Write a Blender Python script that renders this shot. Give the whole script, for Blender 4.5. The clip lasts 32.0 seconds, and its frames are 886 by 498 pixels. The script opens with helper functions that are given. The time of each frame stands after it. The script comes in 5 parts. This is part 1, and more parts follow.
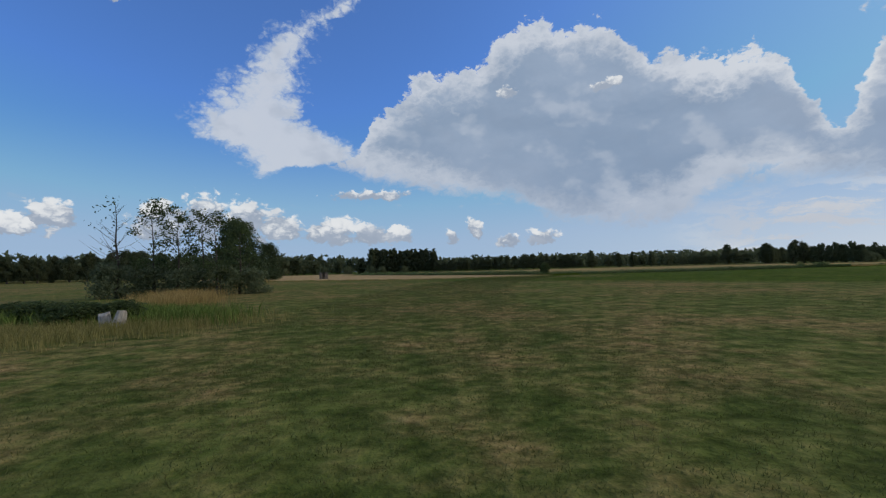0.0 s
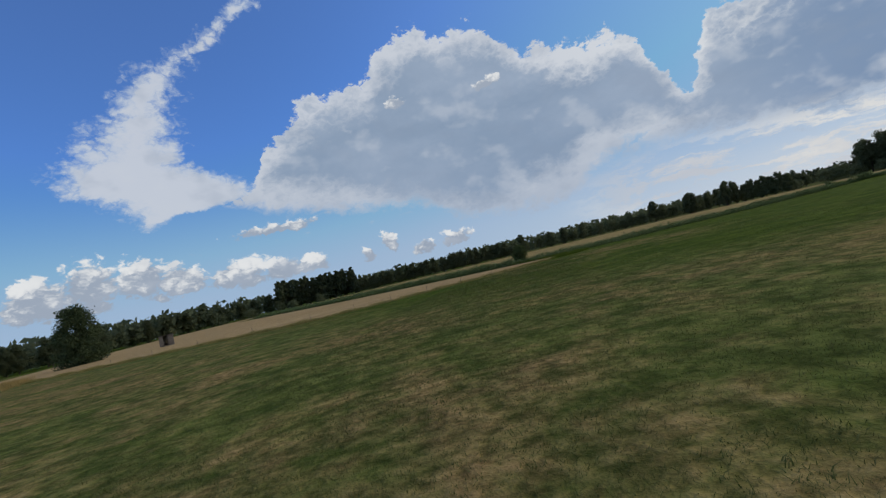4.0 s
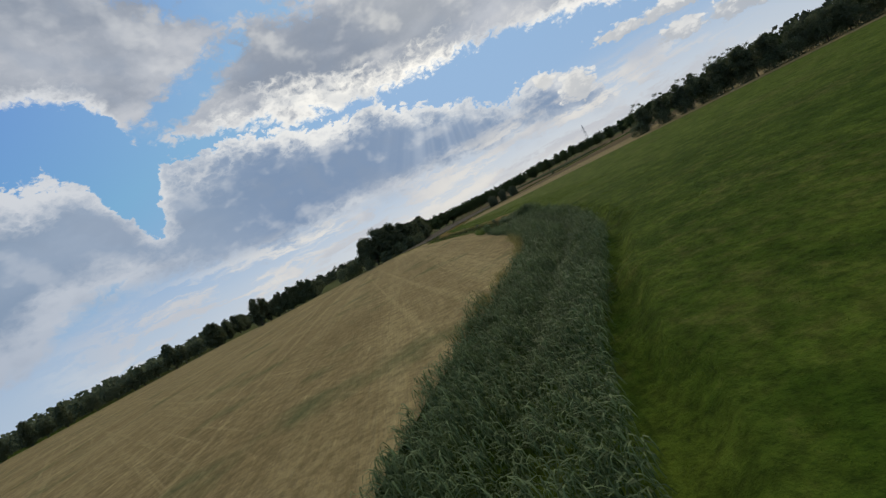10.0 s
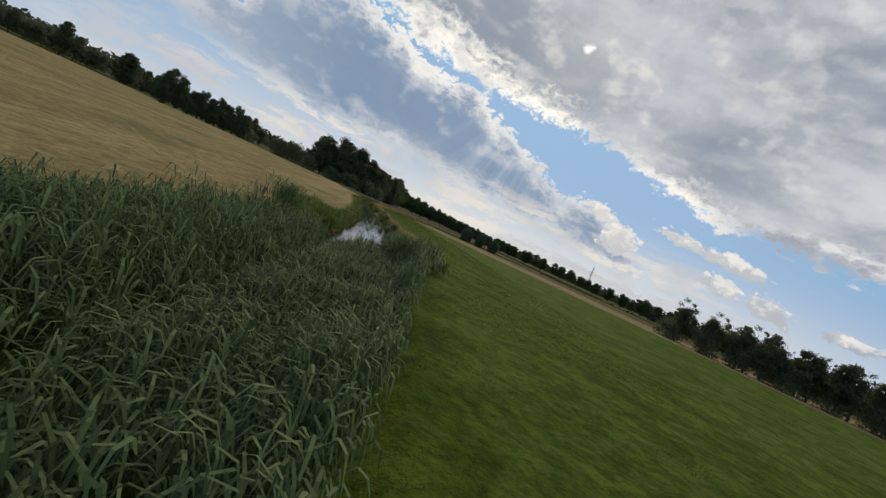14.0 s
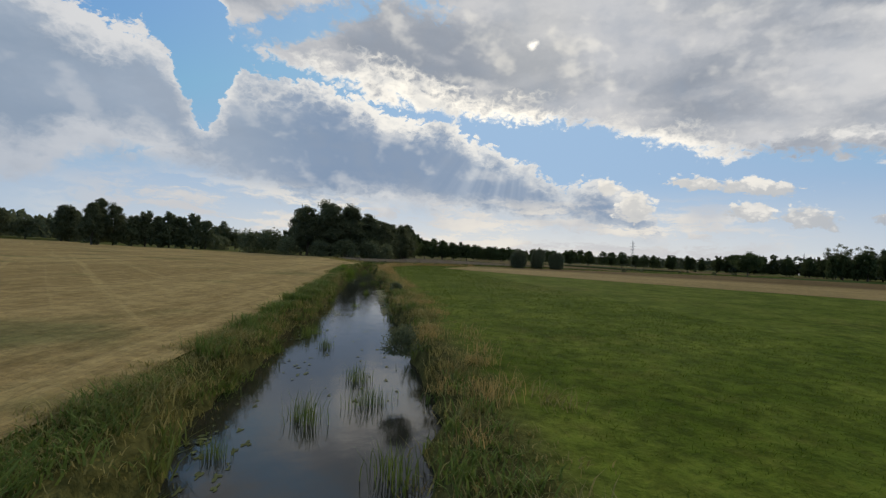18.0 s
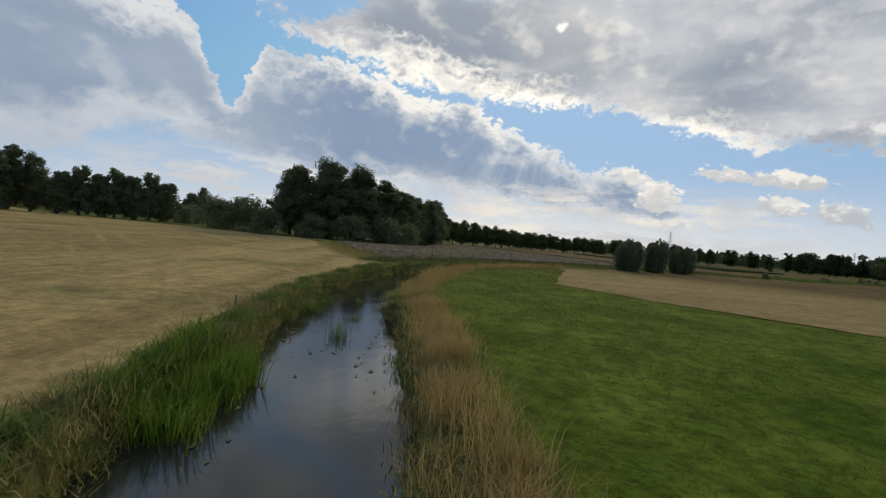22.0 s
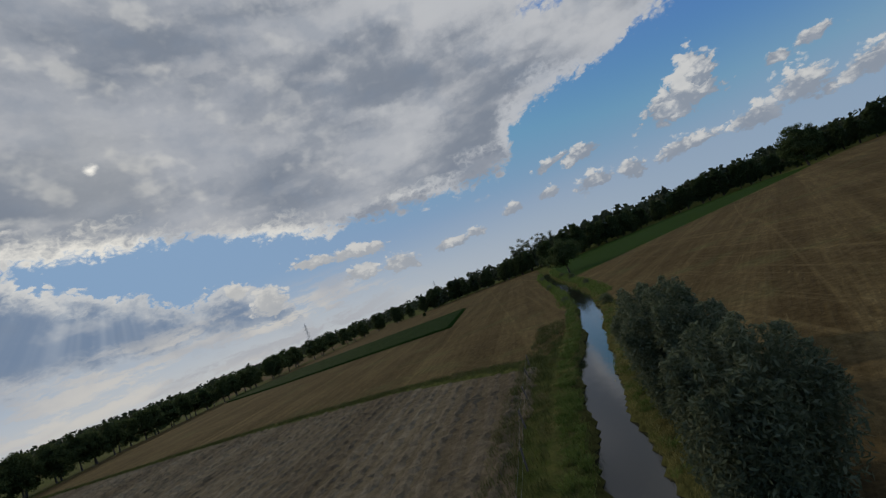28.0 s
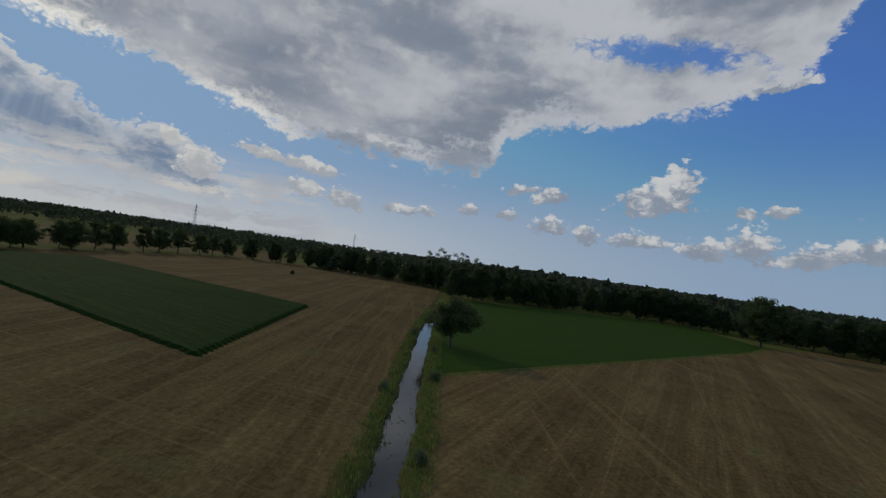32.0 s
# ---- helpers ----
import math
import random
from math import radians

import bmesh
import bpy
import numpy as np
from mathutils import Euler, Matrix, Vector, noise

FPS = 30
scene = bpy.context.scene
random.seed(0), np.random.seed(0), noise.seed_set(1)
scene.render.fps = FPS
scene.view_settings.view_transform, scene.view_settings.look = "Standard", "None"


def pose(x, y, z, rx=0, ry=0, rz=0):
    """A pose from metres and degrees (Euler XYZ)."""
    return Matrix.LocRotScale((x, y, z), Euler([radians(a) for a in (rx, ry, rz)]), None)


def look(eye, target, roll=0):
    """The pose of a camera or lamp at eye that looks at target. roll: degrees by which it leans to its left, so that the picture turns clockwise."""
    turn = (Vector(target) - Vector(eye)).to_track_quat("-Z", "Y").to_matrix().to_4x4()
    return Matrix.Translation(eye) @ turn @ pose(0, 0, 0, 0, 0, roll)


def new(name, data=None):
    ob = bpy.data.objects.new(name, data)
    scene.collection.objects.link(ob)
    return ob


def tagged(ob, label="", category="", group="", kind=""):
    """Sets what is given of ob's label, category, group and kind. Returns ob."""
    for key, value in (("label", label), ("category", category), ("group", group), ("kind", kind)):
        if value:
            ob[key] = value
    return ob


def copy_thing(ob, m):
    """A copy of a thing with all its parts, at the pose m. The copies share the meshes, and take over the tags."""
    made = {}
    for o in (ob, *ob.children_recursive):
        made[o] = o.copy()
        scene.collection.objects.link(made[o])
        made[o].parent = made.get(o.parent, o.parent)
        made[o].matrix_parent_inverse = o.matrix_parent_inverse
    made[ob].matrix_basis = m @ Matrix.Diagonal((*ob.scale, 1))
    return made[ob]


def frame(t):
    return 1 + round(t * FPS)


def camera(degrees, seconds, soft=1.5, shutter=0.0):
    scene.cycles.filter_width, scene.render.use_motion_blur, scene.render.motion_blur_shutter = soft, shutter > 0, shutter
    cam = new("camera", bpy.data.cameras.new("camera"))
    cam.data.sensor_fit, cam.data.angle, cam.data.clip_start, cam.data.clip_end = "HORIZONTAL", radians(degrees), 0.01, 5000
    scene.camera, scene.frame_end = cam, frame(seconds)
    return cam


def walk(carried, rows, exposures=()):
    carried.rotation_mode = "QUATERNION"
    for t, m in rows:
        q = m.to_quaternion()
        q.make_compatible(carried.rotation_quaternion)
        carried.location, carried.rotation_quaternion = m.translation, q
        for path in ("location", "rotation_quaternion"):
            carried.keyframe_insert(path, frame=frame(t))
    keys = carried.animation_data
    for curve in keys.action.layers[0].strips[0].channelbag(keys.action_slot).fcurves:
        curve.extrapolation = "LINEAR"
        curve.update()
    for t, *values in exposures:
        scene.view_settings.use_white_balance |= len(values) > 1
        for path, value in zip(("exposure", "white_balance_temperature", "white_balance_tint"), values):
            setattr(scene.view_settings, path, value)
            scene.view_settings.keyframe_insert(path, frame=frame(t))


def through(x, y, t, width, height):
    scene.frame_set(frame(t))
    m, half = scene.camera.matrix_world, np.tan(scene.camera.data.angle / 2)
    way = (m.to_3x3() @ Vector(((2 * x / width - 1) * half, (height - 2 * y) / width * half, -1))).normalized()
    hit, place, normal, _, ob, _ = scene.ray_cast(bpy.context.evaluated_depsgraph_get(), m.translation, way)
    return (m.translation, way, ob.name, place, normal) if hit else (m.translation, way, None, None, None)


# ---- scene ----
cam = camera(87.0, 32.0, soft=1.35, shutter=0.0)

# seconds, eye, then heading (to the left of +y), tilt and lean in degrees
PATH = [
    (0, 0.00, 0.00, 1.93, 0.01, 2.54, -1.46),
    (0.5, 0.06, 5.81, 1.55, -0.96, 2.75, -5.22),
    (1, -0.38, 11.70, 1.37, -2.94, 2.57, -9.33),
    (1.5, -0.91, 17.61, 1.33, -4.76, 1.98, -13.06),
    (2, -1.28, 23.63, 1.39, -6.30, 1.83, -15.81),
    (2.5, -1.09, 29.88, 1.50, -6.63, 1.68, -16.72),
    (4.5, 2.23, 55.55, 1.94, -11.11, 3.40, -12.52),
    (5, 4.07, 62.51, 2.07, -12.40, 4.08, -13.51),
    (5.5, 6.06, 69.57, 2.31, -13.36, 4.06, -15.30),
    (6, 8.02, 76.13, 2.55, -15.18, 3.65, -16.29),
    (6.5, 9.79, 80.86, 2.81, -19.26, 3.42, -16.72),
    (7, 11.64, 85.12, 3.15, -23.45, 2.73, -17.04),
    (7.5, 13.87, 89.82, 3.44, -27.63, 2.37, -17.13),
    (8, 16.44, 94.31, 3.74, -32.62, 2.59, -17.78),
    (8.5, 19.22, 99.53, 4.09, -39.58, 1.46, -19.04),
    (9, 22.34, 105.00, 4.23, -48.57, 0.55, -21.72),
    (9.5, 27.48, 110.24, 4.53, -58.78, -1.15, -23.82),
    (10, 33.65, 114.15, 4.73, -68.28, -2.97, -27.55),
    (10.5, 40.23, 116.40, 4.67, -77.65, -4.83, -30.61),
    (11, 46.86, 117.71, 4.46, -86.19, -6.71, -30.42),
    (11.5, 53.22, 118.04, 4.16, -90.71, -6.16, -22.08),
    (12, 59.56, 117.77, 3.69, -87.85, -3.43, -7.55),
    (12.5, 65.91, 117.10, 3.17, -81.48, -1.15, 8.15),
    (13, 71.97, 117.34, 2.62, -76.93, -2.65, 16.93),
    (13.5, 77.80, 118.80, 2.27, -74.26, -2.71, 23.28),
    (15.5, 101.38, 122.76, 3.06, -65.19, -2.62, 20.14),
    (16, 106.63, 125.06, 2.95, -61.74, -1.69, 18.77),
    (16.5, 111.21, 128.62, 2.40, -61.47, 0.87, 17.99),
    (17, 115.67, 132.71, 1.82, -62.85, 1.61, 14.82),
    (17.5, 120.99, 136.27, 1.83, -65.49, 1.85, 9.41),
    (18, 126.13, 140.22, 2.15, -68.68, 0.89, 2.96),
    (18.5, 131.24, 143.80, 2.50, -70.58, -1.09, -0.37),
    (19, 136.61, 147.34, 2.85, -71.16, -4.24, -0.75),
    (19.5, 142.43, 150.44, 2.88, -70.63, -6.86, 1.20),
    (20, 148.11, 153.80, 2.54, -68.23, -6.30, 4.63),
    (20.5, 152.96, 155.91, 2.37, -67.96, -6.15, 5.35),
    (21, 157.35, 158.17, 2.42, -67.11, -2.30, 5.06),
    (21.5, 162.96, 161.00, 2.45, -66.39, -1.00, 5.13),
    (22, 169.17, 164.56, 2.65, -66.59, -1.33, 5.18),
    (22.5, 175.49, 167.98, 2.94, -67.10, -1.71, 4.19),
    (23, 181.74, 171.40, 3.06, -69.70, -1.42, -1.31),
    (23.5, 188.00, 174.59, 3.19, -73.93, -1.80, -9.15),
    (24, 193.93, 177.74, 3.08, -77.53, -0.65, -16.23),
    (24.5, 199.95, 179.99, 3.39, -81.81, 0.41, -22.54),
    (26.5, 223.23, 180.59, 7.11, -95.65, 4.44, -27.28),
    (27, 229.15, 180.50, 7.79, -101.76, 6.58, -25.94),
    (27.5, 234.93, 180.70, 7.95, -107.48, 6.83, -24.03),
    (28, 240.65, 178.17, 8.78, -112.03, 5.11, -21.97),
    (28.5, 246.35, 174.90, 10.01, -115.98, 3.81, -19.57),
    (29, 251.65, 171.24, 11.39, -118.44, 2.56, -17.26),
    (29.5, 256.99, 166.81, 12.77, -120.87, 1.50, -14.56),
    (30, 262.06, 162.08, 14.04, -120.66, 1.84, -10.25),
    (30.5, 266.94, 157.15, 15.11, -119.09, 2.25, -5.48),
    (31, 271.79, 152.30, 16.18, -118.50, 1.98, -1.11),
    (31.5, 276.47, 147.34, 17.32, -119.10, 2.04, 3.87),
    (32, 281.15, 142.74, 18.48, -119.30, 1.30, 8.05),
]


def flown(x, y, z, yaw, tilt, lean):
    a, e = radians(yaw), radians(tilt)
    way = (-math.sin(a) * math.cos(e), math.cos(a) * math.cos(e), math.sin(e))
    return look((x, y, z), (x + way[0], y + way[1], z + way[2]), lean)


walk(cam, [(t, flown(*row)) for t, *row in PATH], exposures=[
    (0, -0.52, 6100, 10), (8, -0.54, 6250, 10), (13, -0.46, 6400, 10), (16, -0.42, 6650, 10), (20, -0.42, 6600, 10), (23, -0.34, 6600, 10), (24.5, -0.36, 6600, 10),
    (26.5, -0.84, 6350, 10), (29, -0.96, 6250, 10), (32, -1.02, 6150, 10)])

# ---------------------------------------------------------------- light and sky
SUN_AZIMUTH, SUN_HEIGHT = 78.5, 24.4      # degrees clockwise from +y, and above the horizon


class Net:
    """Short hand for wiring a node tree."""

    def __init__(self, tree):
        self.t = tree
        tree.nodes.clear()

    def put(self, socket, value):
        if isinstance(value, bpy.types.NodeSocket):
            self.t.links.new(value, socket)
        elif value is not None:
            socket.default_value = value

    def math(self, op, a, b=None, c=None, clamp=False):
        n = self.t.nodes.new("ShaderNodeMath")
        n.operation, n.use_clamp = op, clamp
        for s, v in zip(n.inputs, (a, b, c)):
            self.put(s, v)
        return n.outputs[0]

    def vec(self, op, a, b=None, scale=None):
        n = self.t.nodes.new("ShaderNodeVectorMath")
        n.operation = op
        self.put(n.inputs[0], a)
        self.put(n.inputs[1], b)
        if scale is not None:
            self.put(n.inputs[3], scale)
        return n.outputs[1] if op in ("LENGTH", "DOT_PRODUCT") else n.outputs[0]

    def mapping(self, v, place=(0, 0, 0), turn=(0, 0, 0), scale=(1, 1, 1), kind="POINT"):
        n = self.t.nodes.new("ShaderNodeMapping")
        n.vector_type = kind
        self.put(n.inputs[0], v)
        n.inputs[1].default_value, n.inputs[2].default_value, n.inputs[3].default_value = place, turn, scale
        return n.outputs[0]

    def noise(self, v, scale, detail=4.0, rough=0.55, distortion=0.0, colour=False):
        n = self.t.nodes.new("ShaderNodeTexNoise")
        self.put(n.inputs["Vector"], v)
        self.put(n.inputs["Scale"], scale)
        self.put(n.inputs["Detail"], detail)
        self.put(n.inputs["Roughness"], rough)
        self.put(n.inputs["Distortion"], distortion)
        return n.outputs["Color" if colour else "Fac"]

    def step(self, v, lo, hi, a=0.0, b=1.0):
        n = self.t.nodes.new("ShaderNodeMapRange")
        n.interpolation_type = "SMOOTHSTEP"
        for s, x in zip(n.inputs, (v, lo, hi, a, b)):
            self.put(s, x)
        return n.outputs[0]

    def mix(self, f, a, b, blend="MIX"):
        n = self.t.nodes.new("ShaderNodeMix")
        n.data_type, n.blend_type = "RGBA", blend
        self.put(n.inputs[0], f)
        for s, c in ((n.inputs[6], a), (n.inputs[7], b)):
            self.put(s, (*c, 1.0) if isinstance(c, tuple) and len(c) == 3 else c)
        return n.outputs[2]

    def ramp(self, f, stops):
        n = self.t.nodes.new("ShaderNodeValToRGB")
        while len(n.color_ramp.elements) < len(stops):
            n.color_ramp.elements.new(0.5)
        for e, (at, c) in zip(n.color_ramp.elements, stops):
            e.position, e.color = at, (*c, 1.0)
        self.put(n.inputs[0], f)
        return n.outputs[0]

    def combine(self, x, y, z):
        n = self.t.nodes.new("ShaderNodeCombineXYZ")
        for s, v in zip(n.inputs, (x, y, z)):
            self.put(s, v)
        return n.outputs[0]


world = bpy.data.worlds.new("sky")
scene.world = world
world.use_nodes = True
w = Net(world.node_tree)
sky = w.t.nodes.new("ShaderNodeTexSky")
sky.sky_type, sky.sun_disc = "NISHITA", False
sky.sun_elevation, sky.sun_rotation = radians(SUN_HEIGHT), radians(SUN_AZIMUTH)
sky.air_density, sky.dust_density, sky.ozone_density = 1.0, 0.15, 3.0
way = w.t.nodes.new("ShaderNodeTexCoord").outputs["Generated"]
sep = w.t.nodes.new("ShaderNodeSeparateXYZ")
w.put(sep.inputs[0], way)
bearing = w.math("MULTIPLY", w.math("ARCTAN2", sep.outputs[0], sep.outputs[1]), 57.2958)
rise = w.math("MULTIPLY", w.math("ARCSINE", sep.outputs[2]), 57.2958)
flat = w.combine(bearing, rise, 0.0)
puff = w.mapping(flat, scale=(0.7, 1.0, 1.0))
swirl = w.vec("SUBTRACT", w.noise(puff, 0.16, 3.0, 0.5, colour=True), (0.5, 0.5, 0.5))
crumb = w.vec("SUBTRACT", w.noise(puff, 0.9, 5.0, 0.62, colour=True), (0.5, 0.5, 0.5))
warped = w.vec("ADD", puff, w.vec("SCALE", crumb, scale=1.1))


def billow(v, scale, detail=3.0):
    """Rounded heads with narrow creases between them, about 0 on the mean."""
    return w.math("SUBTRACT", w.math("MULTIPLY", w.math("ABSOLUTE", w.math("SUBTRACT", w.noise(v, scale, detail, 0.55), 0.5)), 4.0), 0.4)



def heaped(v):
    """Heads upon heads, from broad to small."""
    return w.math("ADD", w.math("MULTIPLY", billow(v, 0.30, 2.0), 1.25), w.math("ADD", w.math("MULTIPLY", billow(v, 0.85, 2.0), 0.85), w.math("MULTIPLY", billow(v, 2.3), 0.42)))


heads = heaped(warped)
# faces turned to the sun are brighter than those turned away
body = w.vec("ADD", puff, w.vec("SCALE", crumb, scale=0.5))
facing = w.math("SUBTRACT", w.noise(body, 0.17, 4.0, 0.5), w.noise(w.vec("ADD", body, (0.9, 0.8, 0.0)), 0.17, 4.0, 0.5))
bent_sky = w.vec("ADD", flat, w.vec("ADD", w.vec("SCALE", swirl, scale=2.2), w.vec("SCALE", crumb, scale=1.1)))
heap_space = w.vec("ADD", flat, w.vec("ADD", w.vec("SCALE", swirl, scale=1.4), w.vec("SCALE", crumb, scale=1.5)))
bent_sep = w.t.nodes.new("ShaderNodeSeparateXYZ")
w.put(bent_sep.inputs[0], bent_sky)
along, up = bent_sep.outputs[0], bent_sep.outputs[1]
at = w.math("DIVIDE", w.math("ADD", along, 60.0), 240.0)
at_height = w.math("DIVIDE", up, 60.0)


def outline(points):
    """A cloud's edge: its height in degrees over the bearing."""
    return w.math("MULTIPLY", w.ramp(at, [((b + 60) / 240, (h / 60,) * 3) for b, h in points]), 60.0)


def flank(points):
    """A cloud's side: its bearing in degrees over the height."""
    return w.math("SUBTRACT", w.math("MULTIPLY", w.ramp(at_height, [(h / 60, ((b + 60) / 60,) * 3) for h, b in points]), 60.0), 60.0)


# the great backlit cloud, the wisp beside it, the grey mass under the sun, and the deck over it
tower_top = w.math("SUBTRACT", outline([
    (-15.5, 11), (-14.4, 13.3), (-12, 14.2), (-9.6, 15.2), (-8.6, 18), (-4.8, 21.6), (-2.9, 22.8), (1.4, 23.7), (5.4, 24.2), (7, 26.4), (10.7, 28.6), (13.6, 28.4), (15.2, 26.6), (18.3, 27.3), (21, 26.9),
    (22, 25.3), (23.6, 24.4), (24.4, 23.3), (28, 22.4), (32.4, 21.2), (35.5, 21), (37.4, 19.6), (38, 17.4), (39.2, 15.4), (40.6, 13.2), (43, 11.5), (46, 9)]), up)
tower_low = w.math("SUBTRACT", up, outline([(-15, 12.6), (-10.7, 11.4), (-4.9, 9.8), (1.6, 9.0), (7.8, 8.3), (12.1, 6.0), (14.1, 5.0), (18.3, 4.7), (24.5, 4.2), (27.7, 4.6), (29.5, 6.6), (33.7, 8.4), (44, 9)]))
wisp = w.math("MINIMUM", w.math("SUBTRACT", along, flank([(11, -22), (12.6, -24), (14.4, -26), (15.4, -29.6), (16.6, -29.8), (18.6, -27.4), (20.9, -26), (23.6, -23.4), (25.6, -21.8), (27.4, -19), (29, -16.4), (31, -13), (33, -8.4), (36, -5.4), (42, -2)])),
              w.math("SUBTRACT", flank([(11, -22), (12, -19), (12.8, -12), (13.8, -7.0), (15.4, -9.5), (16.8, -13.5), (18.2, -16), (21.4, -15.6), (25.2, -15.4), (27.8, -13.4), (30.3, -9.2), (32.7, -4.2), (35.1, -2.2), (42, -1.8)]), along))
mass_top = w.math("SUBTRACT", outline([
    (32, 8), (37, 10.5), (40.8, 13.0), (43, 16.2), (44.2, 19.4), (48.8, 19.5), (53.3, 19.5), (57.5, 18.8), (60.6, 17.5), (65.3, 16.7), (69.3, 16.0), (73, 13.9), (78.6, 12.3), (81, 10.8), (83.5, 8.6), (86, 10.4), (88, 10.5),
    (91, 8.8), (93, 6.6), (94, 3.8), (96, 1)]), up)
mass_low = w.math("SUBTRACT", up, outline([(32, 8.2), (41, 7.2), (46, 5.8), (52, 5.4), (60, 5.2), (66, 4.9), (76, 4.3), (84, 3.4), (94, 2.4)]))
deck = w.math("SUBTRACT", up, outline([
    (21, 60), (24, 35), (27, 37), (29.6, 32), (31.5, 28), (33.7, 27), (38.8, 26.3), (42, 24.6), (43.4, 20.8), (47, 19.8), (56, 18.6), (60, 17.4), (65, 16.6), (72, 15.8), (78, 15.7), (84, 15.8), (88.6, 14.1), (94, 12.4), (98, 11.5),
    (104.6, 11.4), (110, 10.8), (117, 10.5), (123.6, 10.6), (125.2, 14.5), (128.6, 16), (135.4, 16.6), (142, 17.7), (149.5, 19.6), (155, 21.6), (158.5, 27), (163, 36), (172, 60)]))


def cloud_field(space, heaps):
    """The depth inside the nearest of some flat-bottomed heaps, and the height in it: bearing, height, half width, half height, turn."""
    best = level = None
    for a, e, rw, rh, turn in heaps:
        v = w.mapping(space, place=(a, e, 0), turn=(0, 0, radians(turn)), scale=(rw, rh, 1), kind="TEXTURE")
        s = w.t.nodes.new("ShaderNodeSeparateXYZ")
        w.put(s.inputs[0], v)
        depth = w.math("SUBTRACT", 1.0, w.vec("LENGTH", w.combine(s.outputs[0], w.math("MAXIMUM", s.outputs[1], w.math("MULTIPLY", s.outputs[1], -1.5)), 0.0)))
        if best is None:
            best, level = depth, s.outputs[1]
        else:
            first = w.math("GREATER_THAN", depth, best)
            level = w.math("ADD", w.math("MULTIPLY", first, s.outputs[1]), w.math("MULTIPLY", w.math("SUBTRACT", 1.0, first), level))
            best = w.math("SMOOTH_MAX", best, depth, 0.12)
    return best, level


window, _ = cloud_field(bent_sky, [(142, 24.6, 7, 1.3, -8), (49.5, 23.9, 9.5, 1.5, 22), (58, 31, 7, 2.0, -20), (36.5, 23.6, 3.2, 1.5, -20)])
HEAPS = [
    (-45, 4.8, 5, 1.6, 0), (-40, 6.0, 2.2, 1.7, 0), (-31, 5.4, 3.0, 3.0, 0), (-27.2, 6.2, 2.4, 3.1, 0), (-22.8, 5.8, 2.4, 2.7, 0), (-19.4, 5.0, 2.8, 2.2, 0), (-13.6, 4.6, 3.2, 2.1, 0), (-8.6, 4.2, 2.6, 1.5, 0),
    (-5.4, 4.0, 2.0, 1.4, 0), (1.2, 3.8, 0.9, 1.2, 25), (4.0, 4.9, 0.9, 1.6, 20), (8, 3.4, 1.6, 0.9, 0), (12, 3.4, 2.2, 1.0, 0), (-9, 9.0, 5.6, 0.75, 3), (-36, 27.5, 2.4, 1.9, 20),
    (28.6, 30.2, 2.2, 1.6, 20), (97, 9.2, 3.4, 0.9, -8), (102, 8.6, 4.4, 1.1, -4),
    (101.6, 6.0, 2.2, 1.2, 0), (106.6, 5.3, 2.9, 1.5, -8), (113.4, 5.2, 2.6, 0.8, -2), (116.6, 5.4, 1.2, 0.8, 0), (122, 6.3, 1.7, 1.0, 0), (126.5, 6.3, 1.5, 0.8, 0), (128.2, 9.4, 2.6, 0.7, 10), (131.6, 8.8, 2.2, 1.3, 0),
    (131.6, 5.4, 2.4, 1.2, 0), (136.1, 5.0, 1.5, 1.4, 0), (142.8, 9.6, 4.4, 2.6, 4), (145.4, 11.4, 2.0, 2.6, 0), (141.6, 4.8, 3.4, 1.1, 0), (148.6, 4.6, 2.6, 1.5, 4), (152.4, 5.4, 2.4, 2.2, 0),
    (158.4, 5.0, 3.2, 1.6, 8), (162.4, 5.8, 2.2, 1.7, 0), (151.8, 9.2, 1.0, 0.7, 0), (154.8, 9.4, 1.6, 0.9, 0), (153, 21.4, 3, 1.0, 12), (88, 8.6, 1.2, 1.0, 0), (91, 6.4, 2.0, 2.2, 0), (8.6, 20.6, 1.5, 0.8, 0), (19.6, 20.2, 1.8, 0.9, 10)]
heaps, heap_level = cloud_field(heap_space, [(a, e, rw * 1.22, rh * 1.25, turn) for a, e, rw, rh, turn in HEAPS])
ruffle = heads
tower_top = w.math("ADD", tower_top, w.math("MULTIPLY", ruffle, 1.25))
mass_top = w.math("ADD", mass_top, w.math("MULTIPLY", ruffle, 1.25))
soft_low = w.math("MULTIPLY", ruffle, 0.8)
wisp = w.math("ADD", wisp, w.math("MULTIPLY", ruffle, 2.4))
deck = w.math("ADD", deck, w.math("MULTIPLY", ruffle, 1.3))
heaps = w.math("ADD", heaps, w.math("MULTIPLY", ruffle, 0.46))
tower = w.math("MINIMUM", tower_top, w.math("ADD", tower_low, soft_low))
mass = w.math("MINIMUM", mass_top, w.math("ADD", mass_low, soft_low))
great = w.math("MAXIMUM", tower, mass)
veil_1 = w.math("MAXIMUM", w.math("MULTIPLY", w.step(tower_top, -0.15, 0.45), w.step(w.math("ADD", tower_low, soft_low), -0.5, 1.4)),
                w.math("MULTIPLY", w.step(mass_top, -0.15, 0.45), w.step(w.math("ADD", mass_low, soft_low), -1.0, 2.0)))
veil_w = w.step(wisp, -0.7, 2.4, 0.0, 0.93)
veil_2 = w.step(heaps, -0.02, 0.26, 0.0, 0.97)
veil_3 = w.math("MULTIPLY", w.step(deck, -0.25, 0.9), w.step(w.math("ADD", window, w.math("MULTIPLY", ruffle, -0.8)), -0.3, 0.7, 1.0, 0.05))
